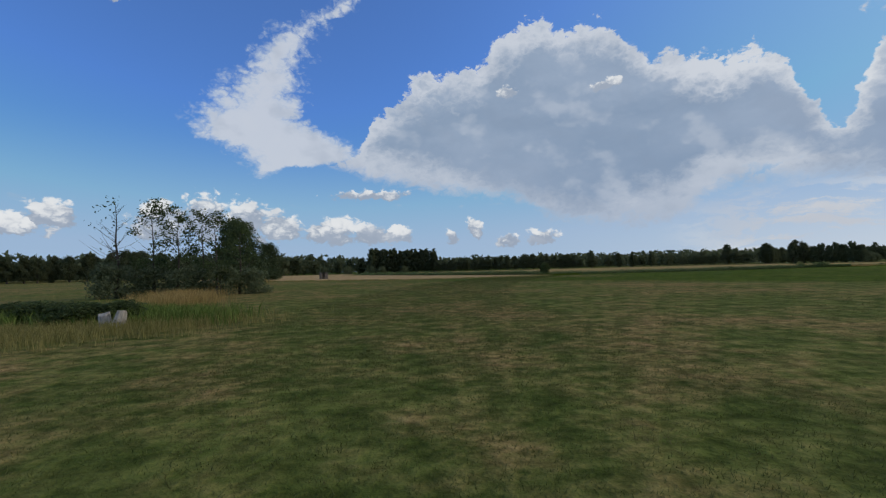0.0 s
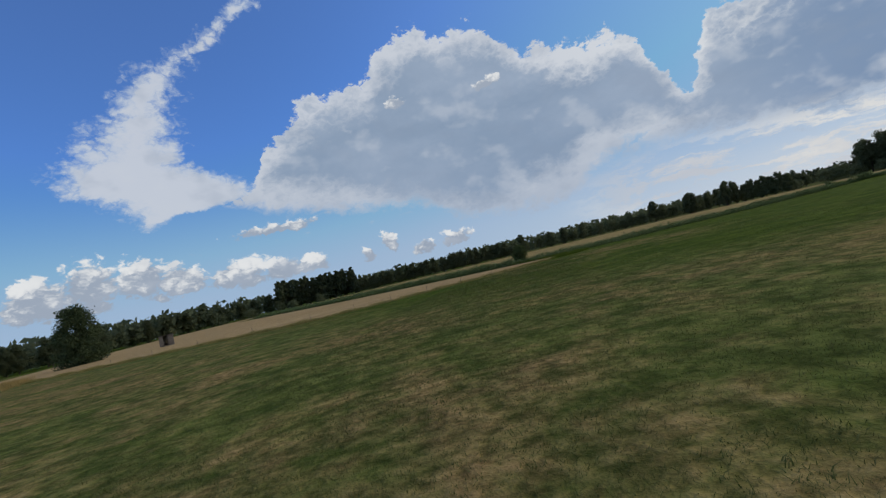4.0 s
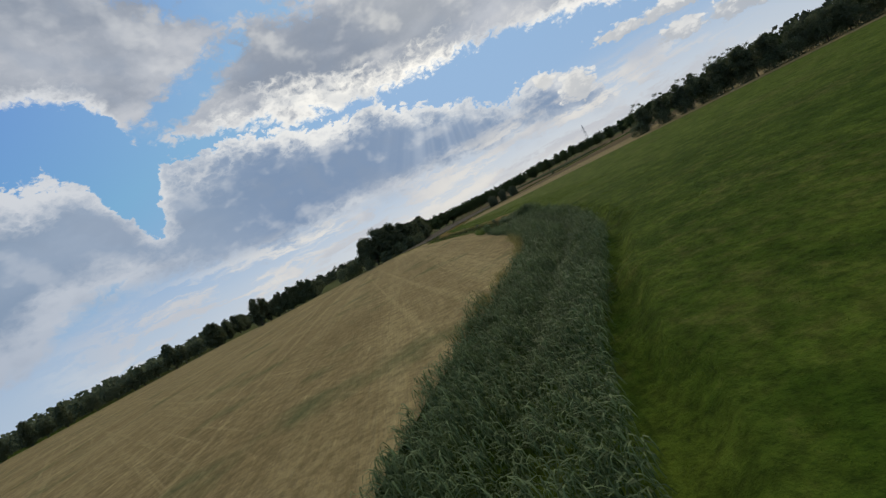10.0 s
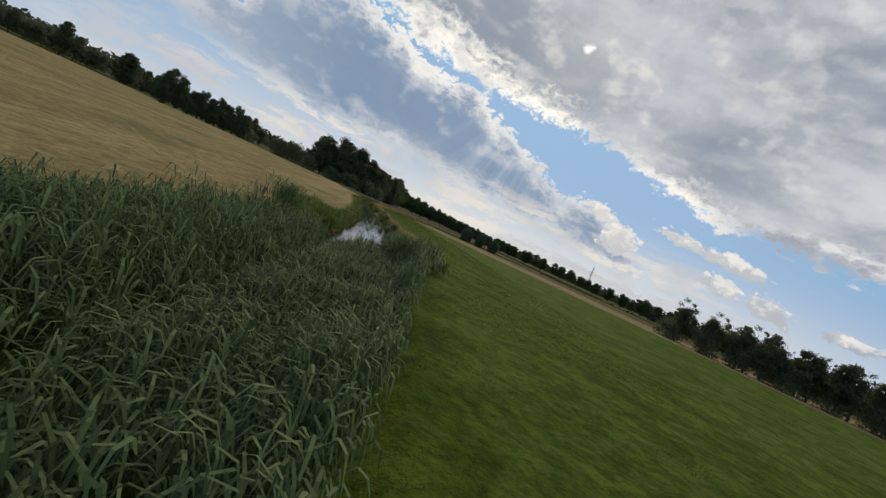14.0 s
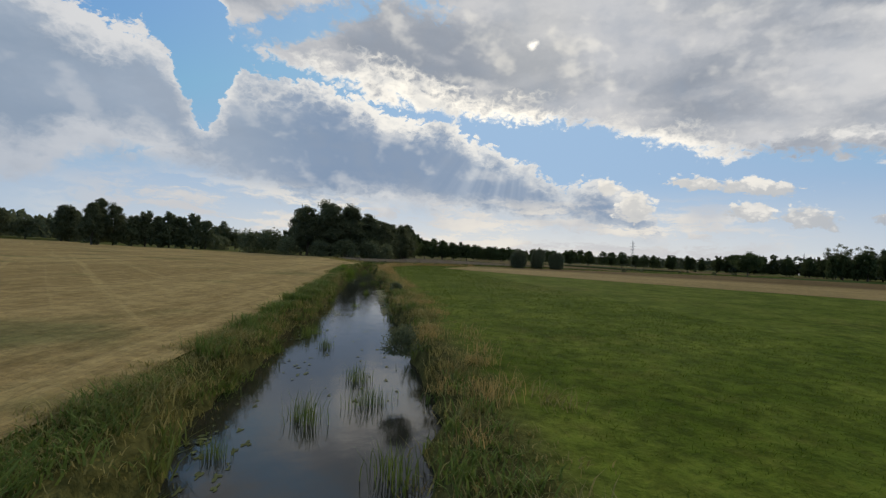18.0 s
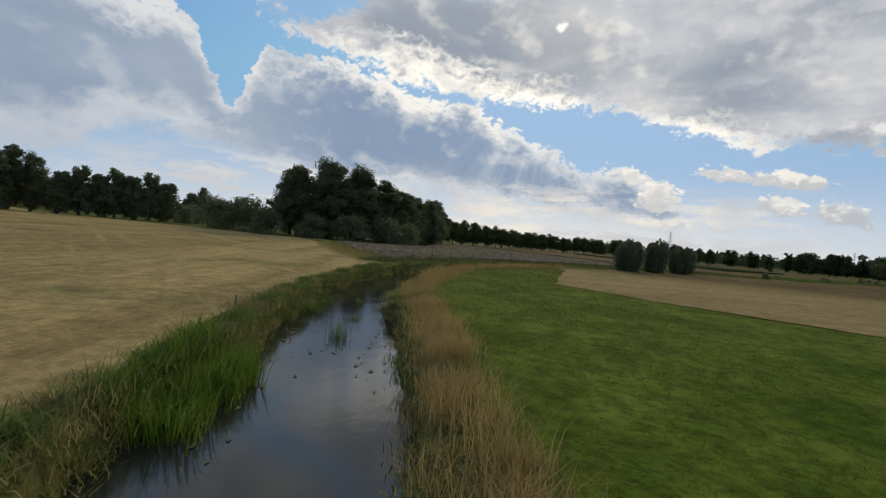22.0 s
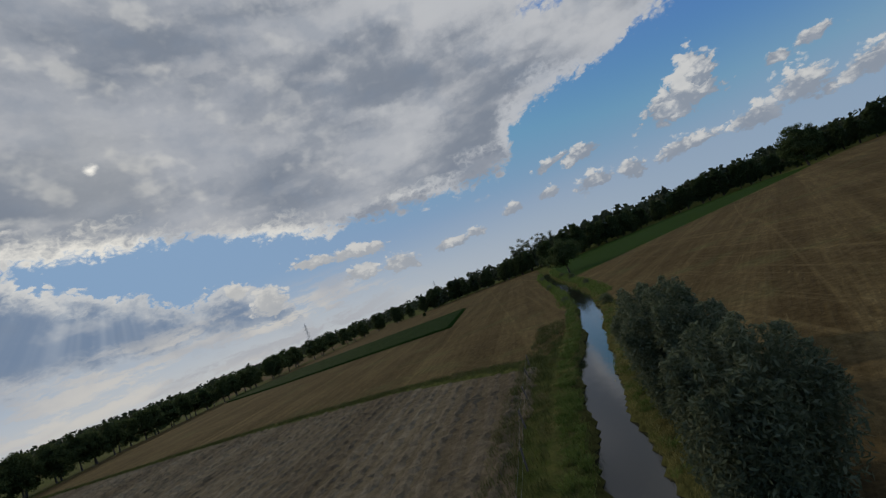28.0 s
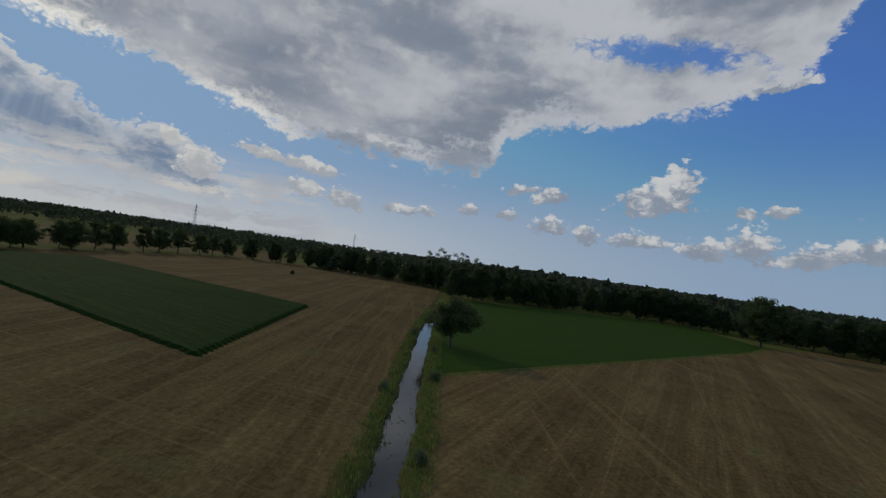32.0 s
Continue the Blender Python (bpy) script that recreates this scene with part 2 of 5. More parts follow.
toward = w.math("MAXIMUM", w.vec("DOT_PRODUCT", way, (
    math.sin(radians(SUN_AZIMUTH)) * math.cos(radians(SUN_HEIGHT)), math.cos(radians(SUN_AZIMUTH)) * math.cos(radians(SUN_HEIGHT)),
    math.sin(radians(SUN_HEIGHT)))), 0.0)
near_sun = w.math("POWER", toward, 7.0)
# backlit: thin rims glow, thick parts are a soft blue-grey with broad folds
folds = w.noise(w.mapping(warped, turn=(0, 0, 0.25), scale=(0.55, 1.0, 1.0)), 0.13, 4.0, 0.5, 0.3)
relief = w.math("ADD", folds, w.math("MULTIPLY", ruffle, 0.03))
lit = w.mix(near_sun, (0.80, 0.83, 0.88), (1.50, 1.42, 1.25))


def backlit(depth, rim, dark, pale):
    edge = w.step(w.math("ADD", depth, w.math("MULTIPLY", w.math("SUBTRACT", relief, 0.5), rim * 3.0)), 0.0, rim)
    return w.mix(edge, lit, w.mix(w.step(relief, 0.32, 0.70), dark, pale))


great_colour = backlit(great, 4.2, (0.33, 0.43, 0.57), (0.47, 0.56, 0.69))
great_colour = w.mix(w.step(rise, 4.0, 20.0, 0.5, 0.0), great_colour, (0.36, 0.46, 0.61))
great_colour = w.mix(w.math("MULTIPLY", w.step(bearing, 43.0, 55.0, 0.0, 0.85), w.step(great, 0.8, 3.4)), great_colour, (0.25, 0.36, 0.54))
great_colour = w.mix(w.math("MULTIPLY", near_sun, 0.16), great_colour, (0.62, 0.72, 0.86))
# beams that fan out below the sun
aside, below = w.math("SUBTRACT", bearing, SUN_AZIMUTH), w.math("SUBTRACT", SUN_HEIGHT, rise)
fan = w.math("ARCTAN2", aside, w.math("MAXIMUM", below, 0.5))
beams = w.math("MULTIPLY", w.step(w.noise(w.combine(fan, 0.0, 0.0), 5.5, 3.0, 0.6), 0.40, 0.66), w.math("MULTIPLY", w.step(below, 7.0, 12.0), w.step(below, 14.0, 23.0, 1.0, 0.0)))
beams = w.math("MULTIPLY", beams, w.step(w.math("ABSOLUTE", w.math("SUBTRACT", fan, 0.05)), 0.35, 0.9, 0.34, 0.0))
great_colour = w.mix(beams, great_colour, (0.86, 0.92, 0.98))
deck_colour = backlit(deck, 3.0, (0.38, 0.43, 0.51), (0.74, 0.76, 0.80))
streaks = w.noise(w.mapping(warped, turn=(0, 0, -0.12), scale=(0.5, 1.0, 1.0)), 0.26, 4.0, 0.5, 0.2)
deck_colour = w.mix(w.step(streaks, 0.52, 0.72, 0.0, 0.6), deck_colour, (0.84, 0.84, 0.85))
deck_colour = w.mix(w.math("MULTIPLY", w.step(bearing, 92.0, 125.0), w.step(relief, 0.40, 0.58, 0.0, 0.7)), deck_colour, (0.98, 0.98, 0.98))
lump, _ = cloud_field(bent_sky, [(120, 12.2, 6, 2.8, 0), (108, 12.0, 8, 1.6, -4)])
lump = w.step(w.math("ADD", lump, w.math("MULTIPLY", ruffle, 0.3)), -0.1, 0.5, 0.0, 0.75)
deck_colour = w.mix(lump, deck_colour, (0.37, 0.42, 0.51))
wisp_colour = w.mix(w.step(w.math("ADD", wisp, w.math("MULTIPLY", folds, 4.0)), 2.0, 5.5), (0.62, 0.72, 0.86), (0.80, 0.83, 0.88))
topside = w.step(w.math("ADD", heap_level, w.math("MULTIPLY", ruffle, 0.9)), -0.45, 0.55)
heap_colour = w.mix(topside, (0.47, 0.53, 0.62), (1.10, 1.08, 1.03))
heap_colour = w.mix(w.math("MULTIPLY", near_sun, 0.8), heap_colour, (1.16, 1.10, 0.98))
blue = w.mix(1.0, w.mix(1.0, sky.outputs[0], (0.078, 0.130, 0.215), "MULTIPLY"), (0.34, 0.51, 0.79), "DARKEN")
blue = w.mix(0.10, blue, (0.46, 0.62, 0.84))
haze = w.mix(w.step(rise, -2.0, 17.0, 0.78, 0.0), blue, (0.54, 0.70, 0.86))
haze = w.mix(w.math("MULTIPLY", w.math("POWER", toward, 4.0), 0.75), haze, (0.46, 0.70, 1.00))
haze = w.mix(w.math("MULTIPLY", w.math("POWER", toward, 2.6), w.step(rise, -1.0, 10.0, 0.90, 0.0)), haze, (1.17, 1.08, 0.93))
# drawn-out bands of thin warm cloud low over the horizon under the sun
bands = w.noise(w.mapping(bent_sky, turn=(0, 0, 0.03), scale=(0.16, 1.0, 1.0)), 0.75, 5.0, 0.62, 0.4)
bands = w.math("MULTIPLY", w.step(bands, 0.44, 0.60), w.math("MULTIPLY", w.step(rise, 5.0, 8.5, 0.9, 0.0), w.math("MULTIPLY", w.step(bearing, 24.0, 38.0), w.step(bearing, 96.0, 112.0, 1.0, 0.0))))
over = w.mix(veil_w, haze, wisp_colour)
over = w.mix(veil_1, over, great_colour)
over = w.mix(bands, over, w.mix(w.step(folds, 0.4, 0.6), (0.74, 0.75, 0.78), (1.08, 1.02, 0.92)))
over = w.mix(veil_2, over, heap_colour)
# unseen bright cloud, added over the half of the sky behind as fill light
behind = w.math("MAXIMUM", w.step(bearing, -78.0, -58.0, 1.0, 0.0), w.step(bearing, 168.0, 178.0))
fill_cloud = w.math("MULTIPLY", w.step(w.noise(way, 3.2, 6.0, 0.6), 0.46, 0.57, 0.0, 0.95), w.math("MULTIPLY", behind, w.step(rise, 1.0, 6.0)))
over = w.mix(fill_cloud, over, (0.92, 0.92, 0.91))
over = w.mix(veil_3, over, deck_colour)
cloudy = w.math("MAXIMUM", w.math("MAXIMUM", veil_1, veil_2), w.math("MAXIMUM", veil_3, veil_w))
over = w.mix(w.math("MULTIPLY", cloudy, w.step(facing, 0.01, 0.16, 0.0, 0.34)), over, lit)
over = w.mix(w.math("MULTIPLY", cloudy, w.step(facing, 0.0, -0.16, 0.0, 0.30)), over, (0.36, 0.44, 0.56))
# the sun shows through one small hole in the layer
gap = w.vec("LENGTH", w.vec("SUBTRACT", heap_space, (SUN_AZIMUTH, SUN_HEIGHT, 0.0)))
over = w.mix(w.step(gap, 0.1, 0.85, 1.0, 0.0), over, (1.9, 1.8, 1.6))
over = w.mix(w.step(gap, 1.0, 9.0, 0.22, 0.0), over, (0.95, 0.92, 0.84))
out = w.t.nodes.new("ShaderNodeOutputWorld")
shine = w.t.nodes.new("ShaderNodeBackground")
w.put(shine.inputs[0], over)
shine.inputs[1].default_value = 1.04
w.put(out.inputs[0], shine.outputs[0])
world.cycles.sampling_method = "MANUAL"
world.cycles.sample_map_resolution = 512

sun = new("sun", bpy.data.lights.new("sun", "SUN"))
sun.data.energy, sun.data.angle, sun.data.color = 1.8, radians(0.8), (1.0, 0.82, 0.58)
a, e = radians(SUN_AZIMUTH), radians(SUN_HEIGHT)
sun.matrix_world = look((math.sin(a) * math.cos(e) * 100, math.cos(a) * math.cos(e) * 100, math.sin(e) * 100), (0, 0, 0))

# ---------------------------------------------------------------- materials
def material(name):
    m = bpy.data.materials.new(name)
    m.use_nodes = True
    n = Net(m.node_tree)
    n.bsdf = n.t.nodes.new("ShaderNodeBsdfPrincipled")
    end = n.t.nodes.new("ShaderNodeOutputMaterial")
    n.put(end.inputs[0], n.bsdf.outputs[0])
    n.where = n.t.nodes.new("ShaderNodeTexCoord").outputs["Object"]
    n.material = m
    return n


def finish(n, colour, rough=0.8, bump=None, height=0.05, strength=0.6, gloss=0.25):
    n.put(n.bsdf.inputs["Base Color"], (*colour, 1.0) if isinstance(colour, tuple) and len(colour) == 3 else colour)
    n.put(n.bsdf.inputs["Roughness"], rough)
    n.bsdf.inputs["Specular IOR Level"].default_value = gloss
    if bump is not None:
        b = n.t.nodes.new("ShaderNodeBump")
        b.inputs["Strength"].default_value, b.inputs["Distance"].default_value = strength, height
        n.put(b.inputs["Height"], bump)
        n.put(n.bsdf.inputs["Normal"], b.outputs[0])
    return n.material


def meadow_material():
    n = material("meadow")
    where = n.t.nodes.new("ShaderNodeSeparateXYZ")
    n.put(where.inputs[0], n.where)
    lush = n.step(n.math("ADD", where.outputs[0], n.math("MULTIPLY", n.math("SUBTRACT", where.outputs[1], 50.0), 0.8)), 16.0, 38.0)
    big = n.noise(n.where, 0.07, 4, 0.6)
    mid = n.noise(n.where, 0.30, 5, 0.65)
    near = n.noise(n.where, 1.1, 5, 0.7)
    tuft = n.noise(n.where, 4.0, 5, 0.7)
    sward = n.mix(n.step(mid, 0.3, 0.7), (0.040, 0.074, 0.006), (0.084, 0.122, 0.014))
    young = n.mix(n.step(mid, 0.3, 0.7), (0.060, 0.098, 0.008), (0.118, 0.160, 0.022))
    green = n.mix(n.step(where.outputs[0], 72.0, 112.0), sward, young)
    olive = n.mix(n.step(near, 0.3, 0.7), (0.074, 0.100, 0.021), (0.146, 0.168, 0.046))
    dry = n.mix(n.step(tuft, 0.3, 0.7), (0.178, 0.124, 0.052), (0.335, 0.235, 0.106))
    # the turf by the first mown stretch has dried out, and greens towards the stream
    parched = n.mix(n.step(n.math("ADD", n.math("MULTIPLY", big, 0.4), n.math("ADD", n.math("MULTIPLY", mid, 0.3), n.math("MULTIPLY", near, 0.3))), 0.44, 0.62), olive, dry)
    fresh = n.mix(n.step(n.math("ADD", n.math("MULTIPLY", big, 0.5), n.math("MULTIPLY", near, 0.5)), 0.50, 0.66, 0.0, 0.52), green, (0.125, 0.115, 0.032))
    # a worn dry stretch by the corner of the stubble
    worn = n.step(n.vec("LENGTH", n.vec("SUBTRACT", n.mapping(n.where, scale=(1.0, 0.8, 0.0)), (23.0, 76.0, 0.0))), 6.0, 15.0, 1.0, 0.0)
    worn = n.math("MULTIPLY", worn, n.step(n.math("ADD", n.math("MULTIPLY", big, 0.4), n.math("ADD", n.math("MULTIPLY", mid, 0.3), n.math("MULTIPLY", near, 0.3))), 0.44, 0.56, 0.0, 0.85))
    colour = n.mix(worn, n.mix(lush, parched, fresh), dry)
    # dark grooves between tufts: their shade mixed into the colour
    colour = n.mix(n.step(n.math("ADD", n.math("MULTIPLY", tuft, 0.6), n.math("MULTIPLY", near, 0.4)), 0.3, 0.52, 0.38, 0.0), colour, (0.026, 0.042, 0.010))
    # tufts, and the shade in the hollows between them, multiplied into the colour
    mottle = n.mix(n.step(n.noise(n.where, 2.0, 6, 0.75), 0.36, 0.64), (0.68, 0.68, 0.68), (1.16, 1.16, 1.16))
    colour = n.mix(1.0, colour, mottle, "MULTIPLY")
    clumps = n.mix(n.step(n.noise(n.where, 0.55, 4, 0.6), 0.36, 0.62), (0.82, 0.85, 0.82), (1.14, 1.10, 1.08))
    colour = n.mix(1.0, colour, clumps, "MULTIPLY")
    colour = n.mix(n.step(where.outputs[0], 212.0, 232.0, 0.0, 0.7), colour, n.mix(n.step(near, 0.35, 0.65), (0.050, 0.060, 0.016), (0.120, 0.112, 0.040)))
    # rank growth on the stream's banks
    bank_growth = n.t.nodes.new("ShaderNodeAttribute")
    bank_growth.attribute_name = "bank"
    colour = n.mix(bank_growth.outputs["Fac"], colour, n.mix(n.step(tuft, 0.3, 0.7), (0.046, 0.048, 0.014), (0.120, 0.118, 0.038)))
    return finish(n, colour, 0.95, n.math("ADD", n.math("MULTIPLY", tuft, 0.7), n.math("ADD", near, n.math("MULTIPLY", mid, 1.2))), 0.19, 0.7, 0.02)


def stubble_material(name, pale, brown, turn, green=0.0, cross=None, fade=None):
    """Mown straw field with tramlines that run along one direction."""
    n = material(name)
    along = n.mapping(n.where, turn=(0, 0, radians(turn)), scale=(45, 1.7, 1.0), kind="TEXTURE")
    fine = n.mapping(n.where, turn=(0, 0, radians(turn)), scale=(6, 0.33, 1.0), kind="TEXTURE")
    rows = n.noise(along, 1.0, 4, 0.65, 0.9)
    straw = n.noise(fine, 1.0, 5, 0.7, 0.4)
    patch = n.noise(n.where, 0.06, 6, 0.68)
    speck = n.noise(n.where, 5.0, 4, 0.7)
    f = n.math("ADD", n.math("MULTIPLY", rows, 0.32), n.math("ADD", n.math("MULTIPLY", straw, 0.28), n.math("MULTIPLY", patch, 0.40)))
    colour = n.mix(n.step(f, 0.36, 0.64), brown, pale)
    # one bout of the mower beside the next, and a few pale wheel tracks
    bout = n.noise(n.mapping(n.where, turn=(0, 0, radians(turn)), scale=(260, 4.2, 1.0), kind="TEXTURE"), 1.0, 1, 0.5, 0.3)
    colour = n.mix(n.step(bout, 0.46, 0.56, 0.0, 0.42), colour, tuple(c * 0.92 for c in brown))
    track = n.math("ABSOLUTE", n.math("SUBTRACT", n.noise(n.mapping(n.where, turn=(0, 0, radians(turn + 4)), scale=(420, 9.0, 1.0), kind="TEXTURE"), 1.0, 1, 0.5), 0.5))
    colour = n.mix(n.step(track, 0.003, 0.016, 0.26, 0.0), colour, tuple(min(1.0, c * 1.35) for c in pale))
    if cross is not None:
        # fainter lines of an earlier pass, and wisps of loose straw
        older = n.noise(n.mapping(n.where, turn=(0, 0, radians(cross)), scale=(70, 1.1, 1.0), kind="TEXTURE"), 1.0, 4, 0.7, 0.5)
        colour = n.mix(n.step(older, 0.54, 0.66, 0.0, 0.7), colour, pale)
        wisps = n.noise(n.mapping(n.where, turn=(0, 0, radians(turn)), scale=(4, 0.9, 1.0), kind="TEXTURE"), 1.0, 5, 0.75)
        colour = n.mix(n.step(wisps, 0.60, 0.74, 0.0, 0.8), colour, tuple(min(1.0, c * 1.5) for c in pale))
    colour = n.mix(n.step(n.noise(n.where, 0.11, 4, 0.6), 0.52, 0.72, 0.0, green), colour, (0.12, 0.135, 0.05))
    # paler towards the west: a change of exposure put into the field's colour
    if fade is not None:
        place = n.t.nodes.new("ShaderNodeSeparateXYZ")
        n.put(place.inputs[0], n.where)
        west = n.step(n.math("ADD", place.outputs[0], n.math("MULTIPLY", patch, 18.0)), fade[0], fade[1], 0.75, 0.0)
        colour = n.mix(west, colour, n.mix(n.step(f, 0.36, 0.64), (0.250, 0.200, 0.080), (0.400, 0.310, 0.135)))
    colour = n.mix(n.step(speck, 0.25, 0.5, 0.45, 0.0), colour, tuple(c * 0.5 for c in brown))
    clods = n.mix(n.step(n.noise(n.where, 1.3, 7, 0.8), 0.36, 0.64), (0.72, 0.72, 0.72), (1.2, 1.2, 1.2))
    colour = n.mix(1.0, colour, clods, "MULTIPLY")
    return finish(n, colour, 0.95, n.math("ADD", speck, n.math("MULTIPLY", straw, 1.5)), 0.08, 0.8, 0.02)


def crop_material(name, a, b, turn):
    n = material(name)
    rows = n.noise(n.mapping(n.where, turn=(0, 0, radians(turn)), scale=(20, 0.62, 1), kind="TEXTURE"), 1.0, 3, 0.6, 0.3)
    speck = n.noise(n.where, 2.2, 5, 0.7)
    colour = n.mix(n.step(n.math("ADD", n.math("MULTIPLY", rows, 0.5), n.math("MULTIPLY", speck, 0.5)), 0.35, 0.65), a, b)
    return finish(n, colour, 0.9, n.math("ADD", speck, rows), 0.2, 0.8, 0.02)


def leaf_material(name, dark, light, tip=None, through=0.25):
    """Leaves vary from blade to blade; light shines through them a little."""
    n = material(name)
    island = n.t.nodes.new("ShaderNodeNewGeometry").outputs["Random Per Island"]
    per = n.t.nodes.new("ShaderNodeObjectInfo").outputs["Random"]
    colour = n.mix(island, dark, light)
    colour = n.mix(n.math("MULTIPLY", per, 0.35), colour, tuple(0.5 * (p + q) * 0.7 for p, q in zip(dark, light)))
    if tip:
        colour = n.mix(n.step(n.noise(n.where, 0.6, 3, 0.6), 0.5, 0.75, 0.0, 0.7), colour, tip)
    m = finish(n, colour, 0.7, gloss=0.08)
    soft = n.t.nodes.new("ShaderNodeBsdfTranslucent")
    n.put(soft.inputs[0], colour)
    both = n.t.nodes.new("ShaderNodeMixShader")
    both.inputs[0].default_value = through
    n.put(both.inputs[1], n.bsdf.outputs[0])
    n.put(both.inputs[2], soft.outputs[0])
    end = [x for x in n.t.nodes if x.type == "OUTPUT_MATERIAL"][0]
    n.put(end.inputs[0], both.outputs[0])
    return m


def bark_material(name, a, b):
    n = material(name)
    grain = n.noise(n.mapping(n.where, scale=(6, 6, 1.2)), 2.0, 5, 0.7)
    return finish(n, n.mix(n.step(grain, 0.3, 0.7), a, b), 0.9, grain, 0.03)


def water_material():
    n = material("stream_water")
    ripple = n.noise(n.mapping(n.where, turn=(0, 0, 0.6), scale=(1.0, 1.6, 1)), 2.2, 6, 0.66)
    calm = n.noise(n.where, 0.25, 3, 0.5)
    n.bsdf.inputs["IOR"].default_value = 1.44
    return finish(n, (0.022, 0.023, 0.018), n.step(calm, 0.35, 0.7, 0.015, 0.06), n.math("ADD", ripple, n.math("MULTIPLY", n.noise(n.where, 0.7, 3, 0.5), 2.0)), 0.012, 0.34, 0.5)


MEADOW = meadow_material()
STRAW = stubble_material("stubble_straw", (0.46, 0.338, 0.168), (0.315, 0.218, 0.104), 14, 0.0, 60)
STRAW_FAR = stubble_material("mown_straw", (0.40, 0.310, 0.130), (0.250, 0.184, 0.074), 27, 0.75, 62)
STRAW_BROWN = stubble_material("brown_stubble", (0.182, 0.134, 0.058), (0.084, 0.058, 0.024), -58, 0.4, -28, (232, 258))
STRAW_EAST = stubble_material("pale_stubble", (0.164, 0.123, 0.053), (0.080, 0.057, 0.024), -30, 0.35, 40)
HAY = stubble_material("swath_hay", (0.190, 0.156, 0.094), (0.115, 0.091, 0.053), -31)
GREEN_CROP = crop_material("green_crop", (0.010, 0.026, 0.005), (0.024, 0.050, 0.009), 30)
CLOVER = crop_material("clover_green", (0.022, 0.048, 0.007), (0.038, 0.072, 0.012), 70)
WATER = water_material()
LEAF = leaf_material("oak_leaf", (0.052, 0.076, 0.030), (0.120, 0.158, 0.062), through=0.5)
LEAF_WILLOW = leaf_material("willow_leaf", (0.085, 0.108, 0.054), (0.225, 0.250, 0.150), through=0.4)
LEAF_WILLOW_DARK = leaf_material("dark_willow_leaf", (0.045, 0.064, 0.030), (0.105, 0.138, 0.066))
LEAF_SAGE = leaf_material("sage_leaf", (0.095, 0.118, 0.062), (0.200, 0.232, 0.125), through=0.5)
# distance haze is put into this leaf colour: paler and greyer than LEAF
LEAF_HAZED = leaf_material("hazed_woodland_leaf", (0.076, 0.096, 0.052), (0.178, 0.204, 0.110), through=0.55)
# darkened leaf: the shade on the backlit side of the eastern woods, as colour
FOREST_SHADED = leaf_material("shaded_forest_leaf", (0.034, 0.046, 0.026), (0.088, 0.106, 0.056), through=0.3)
REED = leaf_material("reed_leaf", (0.026, 0.052, 0.016), (0.245, 0.315, 0.125), through=0.3)
GRASS = leaf_material("grass_blade", (0.058, 0.078, 0.020), (0.140, 0.155, 0.052), (0.24, 0.19, 0.090))
SEDGE = leaf_material("sedge_leaf", (0.075, 0.135, 0.014), (0.200, 0.290, 0.048), through=0.5)
GRASS_LUSH = leaf_material("lush_grass", (0.058, 0.096, 0.008), (0.135, 0.178, 0.022))
GRASS_WET = leaf_material("bank_grass", (0.070, 0.118, 0.020), (0.215, 0.280, 0.070), (0.20, 0.19, 0.070), 0.35)
GRASS_DRY = leaf_material("dry_grass", (0.26, 0.19, 0.066), (0.58, 0.42, 0.165), (0.085, 0.10, 0.03), 0.4)
GRASS_OLIVE = leaf_material("olive_grass", (0.150, 0.152, 0.042), (0.420, 0.360, 0.135), (0.085, 0.11, 0.03), 0.4)
BARK = bark_material("bark", (0.055, 0.045, 0.036), (0.13, 0.11, 0.09))
WOOD_GREY = bark_material("weathered_wood", (0.10, 0.085, 0.07), (0.24, 0.21, 0.18))
WIRE = finish(material("wire_steel"), (0.32, 0.31, 0.29), 0.5)
STEEL = finish(material("galvanised_steel"), (0.30, 0.32, 0.34), 0.55)
ROOF_FELT = bark_material("roof_felt", (0.05, 0.05, 0.05), (0.09, 0.09, 0.085))
PALE_WOOD = bark_material("pale_dead_wood", (0.22, 0.20, 0.17), (0.46, 0.43, 0.38))
HAY_ROW = stubble_material("hay_row", (0.235, 0.196, 0.126), (0.125, 0.098, 0.060), -31)
PAD = leaf_material("floating_leaf", (0.060, 0.085, 0.030), (0.150, 0.180, 0.075), through=0.05)
WEED_FILM = leaf_material("weed_film_green", (0.070, 0.086, 0.034), (0.105, 0.128, 0.052), through=0.02)

# ---------------------------------------------------------------- ground, stream and fields
rng = np.random.default_rng(7)


def fast_mesh(name, co, faces, mat, smooth=False):
    """A mesh from an array of corners and an array of faces, all with as many corners."""
    me = bpy.data.meshes.new(name)
    co, faces = np.asarray(co, np.float32), np.asarray(faces, np.int32)
    n, k = faces.shape
    me.vertices.add(len(co))
    me.vertices.foreach_set("co", co.ravel())
    me.loops.add(n * k)
    me.loops.foreach_set("vertex_index", faces.ravel())
    me.polygons.add(n)
    me.polygons.foreach_set("loop_start", np.arange(n, dtype=np.int32) * k)
    me.polygons.foreach_set("use_smooth", np.full(n, smooth))
    me.update(calc_edges=True)
    me.materials.append(mat)
    return me


